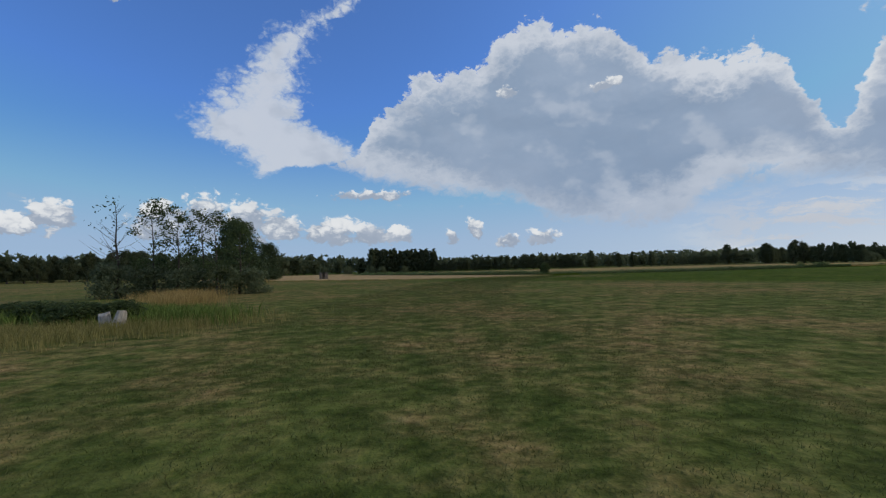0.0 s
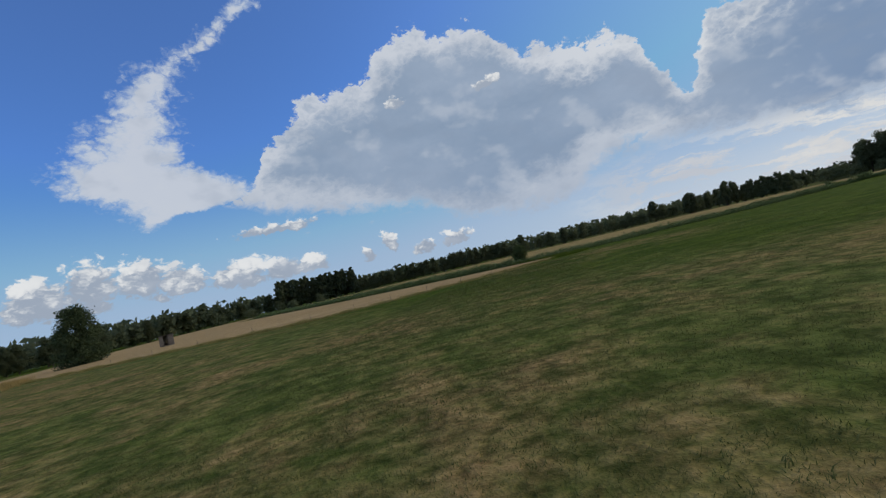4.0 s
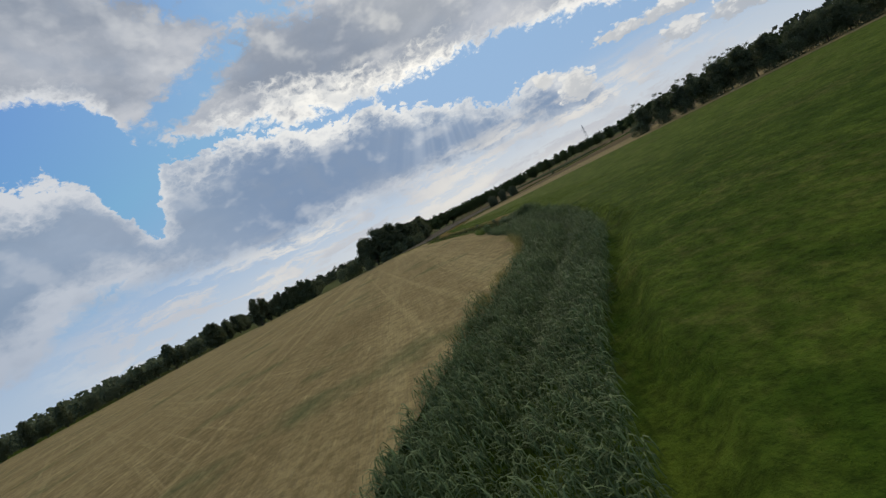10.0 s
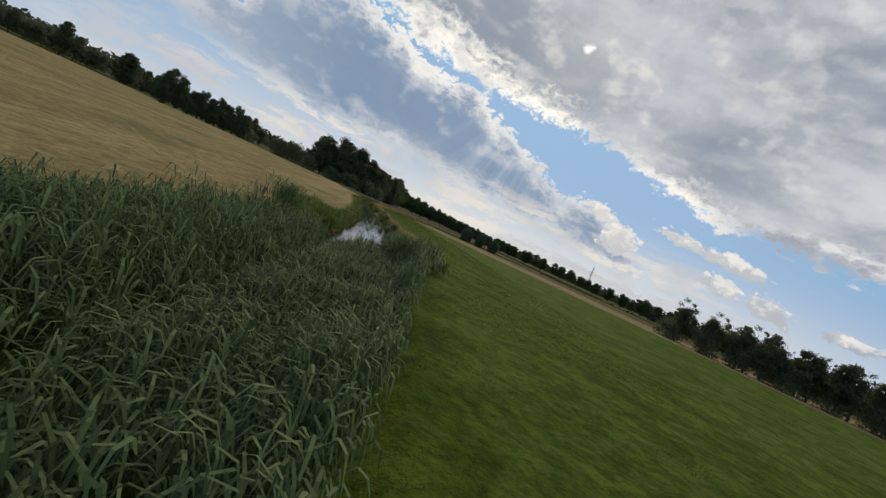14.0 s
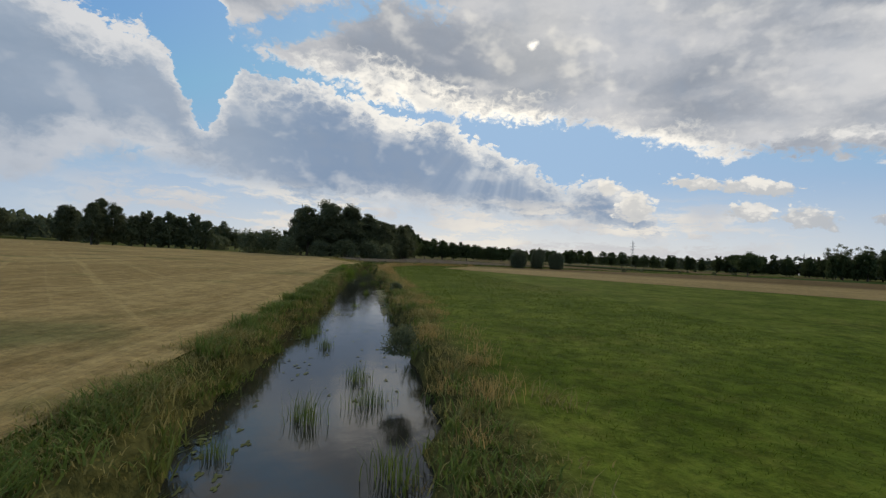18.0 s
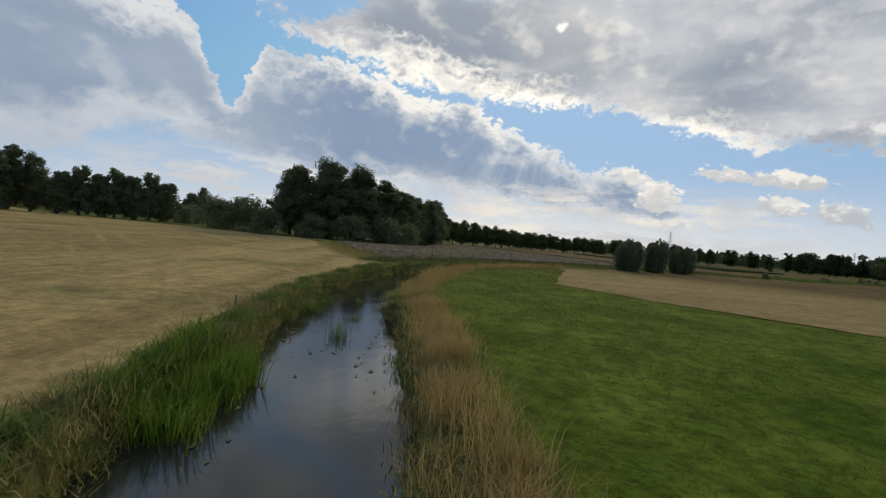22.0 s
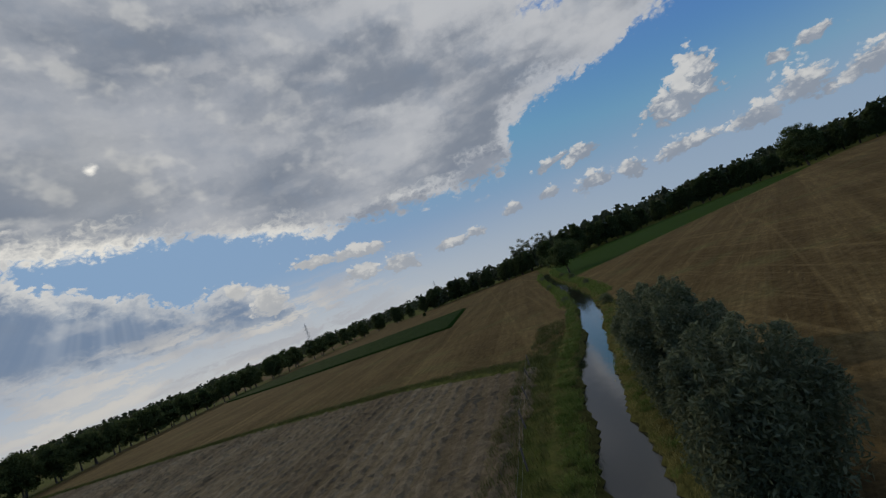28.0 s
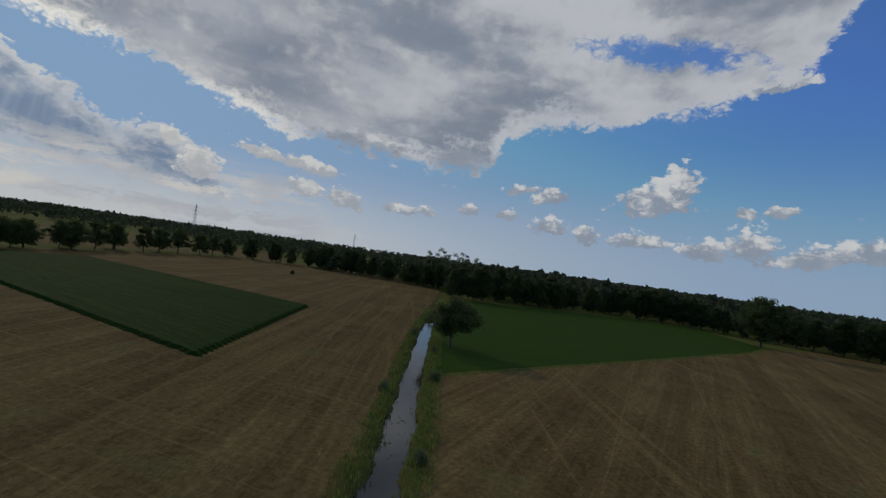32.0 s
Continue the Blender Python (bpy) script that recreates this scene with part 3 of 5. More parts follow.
def bent(points, step):
    """Points every step metres on a smooth line through the given ones (Catmull-Rom)."""
    p = np.array(points, float)
    p = np.vstack([2 * p[0] - p[1], p, 2 * p[-1] - p[-2]])
    out = []
    for i in range(1, len(p) - 2):
        m = max(2, int(np.linalg.norm(p[i + 1] - p[i]) / step))
        t = np.linspace(0, 1, m, endpoint=False)[:, None]
        out.append(0.5 * (2 * p[i] + (p[i + 1] - p[i - 1]) * t + (2 * p[i - 1] - 5 * p[i] + 4 * p[i + 1] - p[i + 2]) * t**2
                          + (3 * p[i] - p[i - 1] - 3 * p[i + 1] + p[i + 2]) * t**3))
    return np.vstack(out + [p[-2:-1]])


STREAM = bent([(-60, 300), (-38, 250), (-17, 203), (0, 166), (15, 142), (24, 127), (29.5, 120.1), (36.3, 117.9), (46, 118.6), (58, 118.4), (68, 118.6), (78, 121),
               (88, 124.6), (98, 129), (107.3, 132.6), (118.6, 137.4), (130.3, 143.5), (142, 150.1), (149, 154.1), (162.6, 162.2), (173, 168.5), (180, 172.4),
               (187, 176.5), (196, 179.8), (204.5, 181.8), (213, 182.0), (225.7, 180.2), (237.1, 176.8), (244.9, 173.7), (253, 170), (261, 165), (271, 158),
               (283, 148.4), (302, 134.8), (322, 122.2), (346, 108.6), (392, 82), (430, 58), (480, 27), (530, 0), (620, -30)], 1.0)
WATER_Z, HALF = -0.75, 1.8


def stream_at(x, y):
    """Distance to the stream's line, the side (positive: to the right of its flow, +x) and the index along it, for arrays."""
    x, y = np.asarray(x, float), np.asarray(y, float)
    best, idx = np.full(x.shape, 1e9), np.zeros(x.shape, int)
    for lo in range(0, len(STREAM), 64):
        seg = STREAM[lo:lo + 64]
        near = (x > seg[:, 0].min() - 40) & (x < seg[:, 0].max() + 40) & (y > seg[:, 1].min() - 40) & (y < seg[:, 1].max() + 40)
        if not near.any():
            continue
        d = np.hypot(x[near][:, None] - seg[:, 0], y[near][:, None] - seg[:, 1])
        j = d.argmin(1)
        m = d[np.arange(len(j)), j]
        b, i = best[near], idx[near]
        i = np.where(m < b, j + lo, i)
        best[near], idx[near] = np.minimum(b, m), i
    nxt = STREAM[np.minimum(idx + 1, len(STREAM) - 1)] - STREAM[np.maximum(idx - 1, 0)]
    side = np.sign(nxt[..., 0] * (y - STREAM[idx][..., 1]) - nxt[..., 1] * (x - STREAM[idx][..., 0]))
    return best, -side, idx


def hills(x, y):
    """The fine unevenness of the land."""
    return 0.010 * np.sin(x * 0.11 + 1.3) * np.sin(y * 0.13) + 0.006 * np.sin(x * 0.43 + y * 0.21) + 0.004 * np.sin(y * 0.71 - x * 0.33)


def land(x, y):
    """Height of the ground."""
    d, _, idx = stream_at(x, y)
    wob = HALF + 0.2 * np.sin(STREAM[idx][..., 0] * 0.33) + 0.18 * np.sin(STREAM[idx][..., 0] * 0.9 + 1) + 1.5 * np.clip((104 - STREAM[idx][..., 0]) / 8, 0, 1) - 0.6 * np.clip((STREAM[idx][..., 0] - 203) / 15, 0, 1) + 0.35 * np.clip((STREAM[idx][..., 0] - 280) / 20, 0, 1)
    t = np.clip((d - wob + 0.15) / 0.6, 0, 1)
    t = t * t * (3 - 2 * t)
    deep = -1.35 + 0.68 * np.clip((100 - STREAM[idx][..., 0]) / 5, 0, 1)
    return deep + (hills(x, y) - deep) * t


def lines(fine_lo, fine_hi, step, lo, hi):
    """Grid lines, close together between two bounds and ever wider outside."""
    out, d = [fine_hi], step
    while out[-1] < hi:
        d *= 1.18
        out.append(out[-1] + d)
    right, out, d = out[1:], [fine_lo], step
    while out[-1] > lo:
        d *= 1.18
        out.append(out[-1] - d)
    return np.array(out[:0:-1] + list(np.arange(fine_lo, fine_hi + 1e-6, step)) + right)


gx, gy = lines(-6, 420, 0.65, -4200, 4500), lines(62, 190, 0.65, -4200, 4500)
X, Y = np.meshgrid(gx, gy)
Z = land(X.ravel(), Y.ravel())
ij = np.arange(len(gx) * len(gy)).reshape(len(gy), len(gx))
quads = np.stack([ij[:-1, :-1], ij[:-1, 1:], ij[1:, 1:], ij[1:, :-1]], -1).reshape(-1, 4)
ground = new("ground", fast_mesh("ground", np.stack([X.ravel(), Y.ravel(), Z], 1), quads, MEADOW, True))
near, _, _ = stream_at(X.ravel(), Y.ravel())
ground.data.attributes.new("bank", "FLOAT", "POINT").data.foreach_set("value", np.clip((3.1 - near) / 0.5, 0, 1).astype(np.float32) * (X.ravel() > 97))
tagged(ground, "green meadow turf with dry brown patches, cut by a stream", "ground", kind="structure")

# the water: a strip along the line, its edges under the banks
tan = np.gradient(STREAM, axis=0)
tan /= np.linalg.norm(tan, axis=1)[:, None]
across = np.stack([tan[:, 1], -tan[:, 0]], 1)
strip = np.concatenate([np.c_[STREAM + across * s, np.full(len(STREAM), WATER_Z)] for s in (-4.4, 4.4)])
k = len(STREAM)
water = new("water", fast_mesh("water", strip, [(i, i + 1, k + i + 1, k + i) for i in range(k - 1)], WATER))
tagged(water, "dark still stream water that mirrors the clouds", "stream", kind="structure")


def inside(poly, x, y):
    """Which of the points lie in the polygon."""
    p = np.array(poly, float)
    q = np.roll(p, -1, 0)
    hit = np.zeros(np.shape(x), bool)
    for (x0, y0), (x1, y1) in zip(p, q):
        if y0 != y1:
            hit ^= ((y0 > y) != (y1 > y)) & (x < (x1 - x0) * (y - y0) / (y1 - y0) + x0)
    return hit


def field(name, outline, mat, label, category, lift=0.03, wave=0.35, step=1.5):
    """A mown or sown field: a sheet that lies on the ground, with an uneven edge."""
    p = np.array(outline + outline[:1], float)
    edge = []
    for a, b in zip(p[:-1], p[1:]):
        m = max(1, int(np.linalg.norm(b - a) / step))
        edge.append(a + (b - a) * np.linspace(0, 1, m, endpoint=False)[:, None])
    edge = np.vstack(edge)
    turn = edge[:, 0] @ np.roll(edge[:, 1], -1) - edge[:, 1] @ np.roll(edge[:, 0], -1)
    edge = edge[::-1] if turn > 0 else edge
    far = np.clip(np.hypot(edge[:, 0] - 150, edge[:, 1] - 130) / 200, 0.5, 3)
    edge += (rng.random(edge.shape) - 0.5) * 2 * (wave * far)[:, None]
    bm = bmesh.new()
    bm.faces.new([bm.verts.new((x, y, 0)) for x, y in edge])
    bmesh.ops.triangulate(bm, faces=bm.faces[:], ngon_method="EAR_CLIP")
    bmesh.ops.reverse_faces(bm, faces=bm.faces[:])
    xs = np.array([v.co[:2] for v in bm.verts])
    for v, z in zip(bm.verts, hills(xs[:, 0], xs[:, 1])):
        v.co.z = max(z, 0) + lift
    me = bpy.data.meshes.new(name)
    bm.to_mesh(me)
    bm.free()
    me.materials.append(mat)
    return tagged(new(name, me), label, category, kind="structure")


def bank(x0, x1, off):
    """Points along the stream between two places on it, off metres to its right (+) or left (-)."""
    sel = (STREAM[:, 0] >= x0) & (STREAM[:, 0] <= x1)
    return [tuple(p) for p in (STREAM + across * off)[sel][::3]]


NEAR_STUBBLE = [(27.5, 115.2), (28.1, 114.4), (28.4, 113.4), (28.4, 112.4), (28.1, 111.3), (27.5, 110.1), (26.5, 108.8), (25, 107.4), (23, 105.9), (19, 102.7), (11, 98.8), (3, 96.4), (-5, 95.4), (-18, 102), (-30, 109), (-60, 129), (-88, 150), (-120, 250),
                (-150, 420), (-75, 420), (-66, 300), (-42, 246), (-21, 200), (-5, 164), (10, 140), (19, 125), (24.5, 118.5), (26.0, 116.7), (26.9, 115.9)]
FAR_STUBBLE = bank(22, 98, -3.35) + bank(99, 105, -3.0) + bank(105, 176, -2.8) + bank(177, 204, -2.9) + [(206.5, 187), (247, 226), (246, 262), (238, 300), (250, 345),
               (262, 378), (222, 402), (140, 428), (50, 448), (-50, 480), (-58, 330), (-30, 252), (-9, 204), (8, 168), (20, 144)]
HAY_FIELD = [(209, 188.4), (216, 186.8), (228, 186), (240, 182.2), (250, 177.4), (262, 170.2), (277, 159.5), (297, 168), (325, 189), (388, 247), (336, 246), (300, 226),
             (276, 216), (252, 224), (248, 223)]
EAST_STUBBLE = [(279.5, 157)] + bank(281, 524, -3.1) + [(585, 8), (632, 60), (640, 108), (566, 168), (498, 206), (440, 236), (391, 245), (326, 186.5), (298, 165.5)]
GREEN_FIELD = [(355, 138.5), (414, 109), (505, 171), (497, 203), (470, 205), (437, 188)]
BROWN_STUBBLE = [(229, 173.5), (204.5, 170.5), (200, 164), (197, 157), (190.5, 141), (184, 118), (172, 80), (160, 30), (150, -40), (170, -120), (260, -190), (330, -146),
                 (382, -116), (385, -80), (375, -50), (345, 103.5)] + bank(232, 344, 3.4)[::-1]
CLOVER_FIELD = [(347, 103), (377, -50), (387, -80), (426, -106), (460, -82), (474, 12)] + bank(348, 468, 3.6)[::-1]
field("stubble_field", NEAR_STUBBLE, STRAW, "pale straw stubble field with curved tyre tracks", "field")
field("stubble_field", FAR_STUBBLE, STRAW_FAR, "wide mown straw field with faint swath lines", "field")
field("hay_field", HAY_FIELD, HAY, "grey-brown field of cut hay lying in rows", "field")
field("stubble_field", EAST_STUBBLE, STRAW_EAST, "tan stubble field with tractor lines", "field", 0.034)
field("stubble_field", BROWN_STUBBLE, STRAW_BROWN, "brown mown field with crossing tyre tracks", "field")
field("stubble_field", [(655, 114), (800, 236), (905, 172), (765, 58), (640, 72)], STRAW_EAST, "far pale field between the woods", "field", 0.034)
field("stubble_field", [(540, 212), (650, 124), (800, 240), (850, 280), (690, 410), (560, 430)], STRAW_EAST, "pale far field behind the row of trees", "field", 0.034)
field("clover_field", CLOVER_FIELD, CLOVER, "flat green clover field by the wood", "field", 0.05)

# ---------------------------------------------------------------- trees
def part(name, mesh, parent, label=""):
    ob = new(name, mesh)
    ob.parent = parent
    return tagged(ob, label)


def quads_at(centres, size, seed, flat=0.0, long=1.0):
    """Small leaf-clump faces of random turn round the centres: corners and faces."""
    r = np.random.default_rng(seed)
    n = len(centres)
    u = r.normal(size=(n, 3))
    u[:, 2] *= 1 - flat
    u /= np.linalg.norm(u, axis=1)[:, None]
    v = np.cross(u, r.normal(size=(n, 3)))
    v /= np.linalg.norm(v, axis=1)[:, None]
    s = (size * r.uniform(0.6, 1.4, n))[:, None]
    u, v = u * s * long, v * s
    co = np.stack([centres - u, centres + v * 0.6 - u * 0.1, centres + u, centres - v * 0.6 + u * 0.1], 1).reshape(-1, 3)
    return co, np.arange(4 * n).reshape(n, 4)


def crown_points(r, height, width, low, clumps, per, top=1.0, spread=0.5, inner=0.12, dome=0.76, lobes=0):
    """Leaf places: clumps on and in an uneven crown between low and height, gathered into rounded lobes if so told."""
    out, heads = [], []
    for k in range(lobes):
        size = width * r.uniform(0.34, 0.54)
        h = (k + r.uniform(0.2, 0.8)) / lobes
        radius = width * (math.sin(math.pi * min(0.98, 0.16 + dome * h**top)) ** 0.75)
        a, d = k * 2.4 + r.uniform(-0.5, 0.5), max(0.0, radius - size * 0.8) * r.uniform(0.7, 1.1)
        heads.append((np.array([math.cos(a) * d, math.sin(a) * d, low + size * 0.7 + (height - low - size * 1.7) * h]), size))
    if lobes:
        for k in range(clumps):
            c, size = heads[k % lobes]
            v = r.normal(size=3) + np.array([0, 0, 0.35])
            s = size * 0.24 * r.uniform(0.7, 1.3)
            c = c + v / np.linalg.norm(v) * size * (r.uniform(0.72, 1.0) if k % 6 else 0.3)
            out.append(c + np.clip(r.normal(size=(per, 3)), -1.6, 1.6) * np.array([s, s, s * 0.8]))
        clumps = 0
    for _ in range(clumps):
        h = r.uniform(0, 1)
        radius = width * (math.sin(math.pi * min(0.98, 0.16 + dome * h**top)) ** 0.75)
        a, d = r.uniform(0, 2 * math.pi), math.sqrt(r.uniform(inner, 1.0))
        c = np.array([math.cos(a) * radius * d, math.sin(a) * radius * d, low + (height - low) * h])
        s = spread * r.uniform(0.6, 1.3)
        out.append(c + np.clip(r.normal(size=(per, 3)), -1.6, 1.6) * np.array([s, s, s * 0.75]))
    p = np.vstack(out)
    p[:, 2] = np.maximum(p[:, 2], 0.15)
    return p


def trunk_mesh(name, height, thick, limbs, seed, spread=0.35, fork=0.35, mat=None):
    """A tapered, slightly crooked trunk with limbs."""
    r = np.random.default_rng(seed)
    co, faces = [], []

    def limb(path, radii, sides):
        base = len(co)
        for c, rad in zip(path, radii):
            for k in range(sides):
                a = 2 * math.pi * k / sides
                co.append((c[0] + math.cos(a) * rad, c[1] + math.sin(a) * rad, c[2]))
        for i in range(len(path) - 1):
            for k in range(sides):
                m = (k + 1) % sides
                faces.append((base + i * sides + k, base + i * sides + m, base + (i + 1) * sides + m, base + (i + 1) * sides + k))

    steps = 6
    lean = r.normal(size=(steps, 2)) * 0.02 * height
    lean[0] = 0
    path = [np.array([*lean[:i + 1].sum(0) * 0.5, height * i / (steps - 1) - (0.3 if i == 0 else 0)]) for i in range(steps)]
    limb(path, [thick * (1.25 if i == 0 else 1 - 0.85 * i / (steps - 1)) for i in range(steps)], 8)
    for j in range(limbs):
        f = fork + (0.95 - fork) * j / max(1, limbs - 1)
        i = min(steps - 2, int(f * (steps - 1)))
        start = path[i] + (path[i + 1] - path[i]) * (f * (steps - 1) - i)
        a, out = r.uniform(0, 6.28), height * spread * (1.15 - f) * r.uniform(0.7, 1.2)
        tip = start + np.array([math.cos(a) * out, math.sin(a) * out, out * r.uniform(0.5, 1.0)])
        mid = (start + tip) / 2 + np.array([0, 0, -0.08 * out])
        limb([start, mid, tip], [thick * 0.42 * (1 - 0.6 * f), thick * 0.26 * (1 - 0.5 * f), thick * 0.05], 5)
    return fast_mesh(name, co, faces, mat or BARK, True)


def tree(kind, height, width, low, clumps, per, leaf, seed, mat, label, category="tree", top=0.9, spread=None, trunk=None, limbs=7, long=1.0, inner=0.12, dome=0.76, lobes=0):
    """A tree at the origin: trunk with limbs, and a crown of small leaf clumps."""
    r = np.random.default_rng(seed)
    root = tagged(new(kind), label, category)
    pts = crown_points(r, height, width, low, clumps, per, top, spread or width * 0.24, inner, dome, lobes)
    co, faces = quads_at(pts, leaf, seed, long=long)
    part("trunk", trunk_mesh("trunk", height * 0.86, trunk or height * 0.022, limbs, seed), root)
    part("crown", fast_mesh("crown", co, faces, mat), root)
    return root


def plant(proto, x, y, turn=0.0, size=1.0, tall=None, label=""):
    """A copy of a tree, turned and scaled."""
    ob = copy_thing(proto, Matrix.Translation((x, y, -0.05)))
    ob.rotation_euler, ob.scale = (0, 0, turn), (size, size, tall or size)
    return tagged(ob, label)


ROUND = [tree("field_tree", 12, 4.6 + 0.4 * i, (1.4, 2.0, 1.2, 1.7)[i], 96, 85, 0.24, 100 + i, LEAF_HAZED, "dark green broadleaf tree in a distant row", limbs=8, lobes=9 + i) for i in range(4)]
TALL = [tree("wood_tree", 17, 5.0, 0.6, 170, 150, 0.19, 120 + i, LEAF_HAZED, "tall dark tree at the edge of a wood", top=0.75, lobes=15 + i) for i in range(4)]
OAK = [tree("field_tree", 12, 4.8 + 0.3 * i, (1.5, 1.1, 1.9)[i], 96, 85, 0.24, 250 + i, LEAF, "dark green broadleaf tree in a close row", limbs=8, lobes=10 + i) for i in range(3)]
ELM = [tree("wood_tree", 17, 5.0, 0.6, 150, 140, 0.20, 260 + i, LEAF, "tall dark tree in front of the forest", top=0.75, lobes=15 + i) for i in range(3)]
SAGE = [tree("sallow_tree", 11, 3.3, 0.0, 150, 90, 0.19, 130 + i, LEAF_SAGE, "grey-green upright sallow at a field edge", top=0.62, dome=0.80, lobes=20) for i in range(2)]
POPLAR = [tree("poplar_tree", 24, 4.3, 0.6, 150, 90, 0.36, 140 + i, LEAF_HAZED, "tall poplar in a dense plantation block", top=0.9, dome=0.80, lobes=20) for i in range(2)]
SHRUB = [tree("shrub", 5.5, 3.6, 0.0, 44, 90, 0.21, 150 + i, LEAF_SAGE, "grey-green rounded shrub at the foot of a wood", "shrub", limbs=4) for i in range(2)]
BUSH = [tree("field_bush", 4.0, 2.0, 0.2, 84, 80, 0.15, 160, LEAF, "dark leafy bush on a field edge", "bush", limbs=6, spread=0.5)]


def plumes(r, count, high, wide, per):
    """Leaf places of a many-stemmed willow: upright plumes of uneven height side by side, closed down to the ground."""
    out = []
    for k in range(count):
        a, d = r.uniform(0, 6.28), wide * math.sqrt(r.uniform(0, 1))
        tall, fat = high * (1.02 - 0.30 * (d / wide) ** 2) * r.uniform(0.80, 1.0), r.uniform(0.55, 0.85)
        up = r.uniform(0.02, 1.0, per)
        girth = fat * np.sqrt(np.clip(1.06 - up**3, 0.02, 1)) * np.clip(0.55 + up * 1.6, 0, 1)
        b, q = r.uniform(0, 6.28, per), np.sqrt(r.uniform(0.1, 1, per)) * r.uniform(0.7, 1.25, per)
        x, y = math.cos(a) * d * (0.75 + 0.35 * up), math.sin(a) * d * (0.75 + 0.35 * up)
        out.append(np.stack([x + np.cos(b) * girth * q, y + np.sin(b) * girth * q, 0.1 + tall * up], 1))
    return np.vstack(out)


def willow_bush(seed):
    """A many-stemmed willow at the origin: stems and leafy plumes."""
    r = np.random.default_rng(seed)
    root = tagged(new("willow"), "bushy grey-green willow on the stream bank", "willow")
    co, faces = quads_at(plumes(r, 40, 6.8, 2.3, 1100), 0.062, seed, long=2.0)
    part("trunk", trunk_mesh("trunk", 4.6, 0.15, 12, seed), root)
    part("crown", fast_mesh("crown", co, faces, LEAF_WILLOW), root)
    return root


WILLOW = [willow_bush(180 + i) for i in range(3)]
ALDER = [tree("alder_tree", 10, 1.9, 2.4, 24, 60, 0.12, 200 + i, LEAF, "thin half-bare alder in a small group", top=0.8, limbs=14, spread=0.42, trunk=0.13) for i in range(3)]
DEAD = [tree("dead_tree", 10.4, 1.7, 3.0, 5, 16, 0.12, 206, LEAF, "leafless dead alder with a few last leaves", top=0.8, limbs=26, spread=0.5, trunk=0.14)]
CONE = [tree("willow_tree", 12.6, 4.7, 0.0, 200, 110, 0.19, 210, LEAF_WILLOW_DARK, "broad cone-shaped dark willow beside dry grass", "tree", top=0.55, limbs=9, spread=0.75)]
LONE = [tree("lone_tree", 11.2, 6.0, 2.5, 110, 110, 0.22, 220, LEAF, "single round dark tree at a field corner", limbs=9, lobes=14)]
BROAD = [tree("field_tree", 18.6, 8.2, 2.8, 110, 110, 0.34, 240, LEAF, "tall broad dark tree alone on the field edge", limbs=11, lobes=16)]
AIRY = [tree("field_tree", 22, 5.5, 5.0, 34, 90, 0.32, 230, LEAF_HAZED, "tall airy poplars over the distant wood", top=1.0, limbs=12, spread=1.0)]


def row(protos, line, gap, jitter, lo, hi, seed):
    """Trees every gap metres along a line."""
    r = random.Random(seed)
    p = bent(line, gap)
    for x, y in p:
        proto = r.choice(protos)
        s = lo + (hi - lo) * (0.5 + 0.5 * math.sin(x * 0.045 + y * 0.06 + seed)) * r.uniform(0.55, 1.0) + (hi - lo) * r.uniform(-0.1, 0.25)
        plant(proto, x + r.uniform(-jitter, jitter), y + r.uniform(-jitter, jitter), r.uniform(0, 6.28), s * r.uniform(0.9, 1.15), s)


# behind the wide stubble field
row(POPLAR, [(-72, 478), (-46, 488), (-10, 478)], 4.5, 2, 0.88, 1.12, 1)
row(POPLAR, [(-72, 486), (-46, 496), (-10, 486)], 6, 3, 1.02, 1.12, 2)
row(TALL, [(-8, 462), (60, 440), (120, 427)], 6, 2.5, 0.68, 0.9, 3)
row(TALL[:2] + ROUND, [(124, 426), (150, 419), (220, 398), (258, 378)], 8.5, 3, 0.72, 1.25, 35)
for i, (x, y, s) in enumerate(((238, 300, 1.06), (242, 299, 1.2), (245.6, 297, 1.1), (249, 296, 1.24), (252.6, 294, 1.16), (256, 292, 1.25), (259.6, 290, 1.1))):
    plant(SAGE[i % 2], x, y, i * 2.3, s * 0.95, s)
for i, (x, y, s) in enumerate(((226, 302, 0.82), (230.4, 306, 0.94), (233.6, 303, 0.86))):
    plant(TALL[i], x, y, i * 1.7, s * 0.9, s)
for i, (x, y, s) in enumerate(((284, 312, 0.9), (291, 314, 1.05), (296, 312, 0.85))):
    plant(ROUND[i], x, y, i * 2.0, s * 0.9, s)
for i, (x, y, s) in enumerate(((250, 259, 1.1), (254, 254, 1.25), (270, 296, 0.8), (276, 300, 0.9))):
    plant(SHRUB[i % 2], x, y, i * 1.3, s, s * 1.1, "grey-green rounded sallow beside the wood")
row(TALL, [(262, 378), (300, 420), (360, 450)], 8, 3, 0.8, 1.0, 4)
row(TALL, [(-360, 130), (-310, 205), (-255, 262), (-200, 310), (-162, 360)], 6.5, 3, 0.92, 1.2, 5)
row(TALL, [(-158, 395), (-130, 440), (-80, 478)], 7, 4, 0.8, 1.0, 52)
row(SHRUB, [(-110, 430), (-70, 420), (-40, 430)], 20, 5, 0.9, 1.4, 51)
# the wood and the tree row behind the hay field
for i, (x, y, s) in enumerate(((256, 240, 0.98), (259, 233, 1.08), (264, 238, 1.16), (266, 230, 1.1), (271, 234, 1.06), (274, 227, 0.96))):
    plant(TALL[i % 4], x, y, i * 1.9, s * 1.1, s)
row(TALL, [(278, 226), (290, 226), (304, 230), (322, 236)], 4.8, 1.6, 0.78, 0.98, 66)
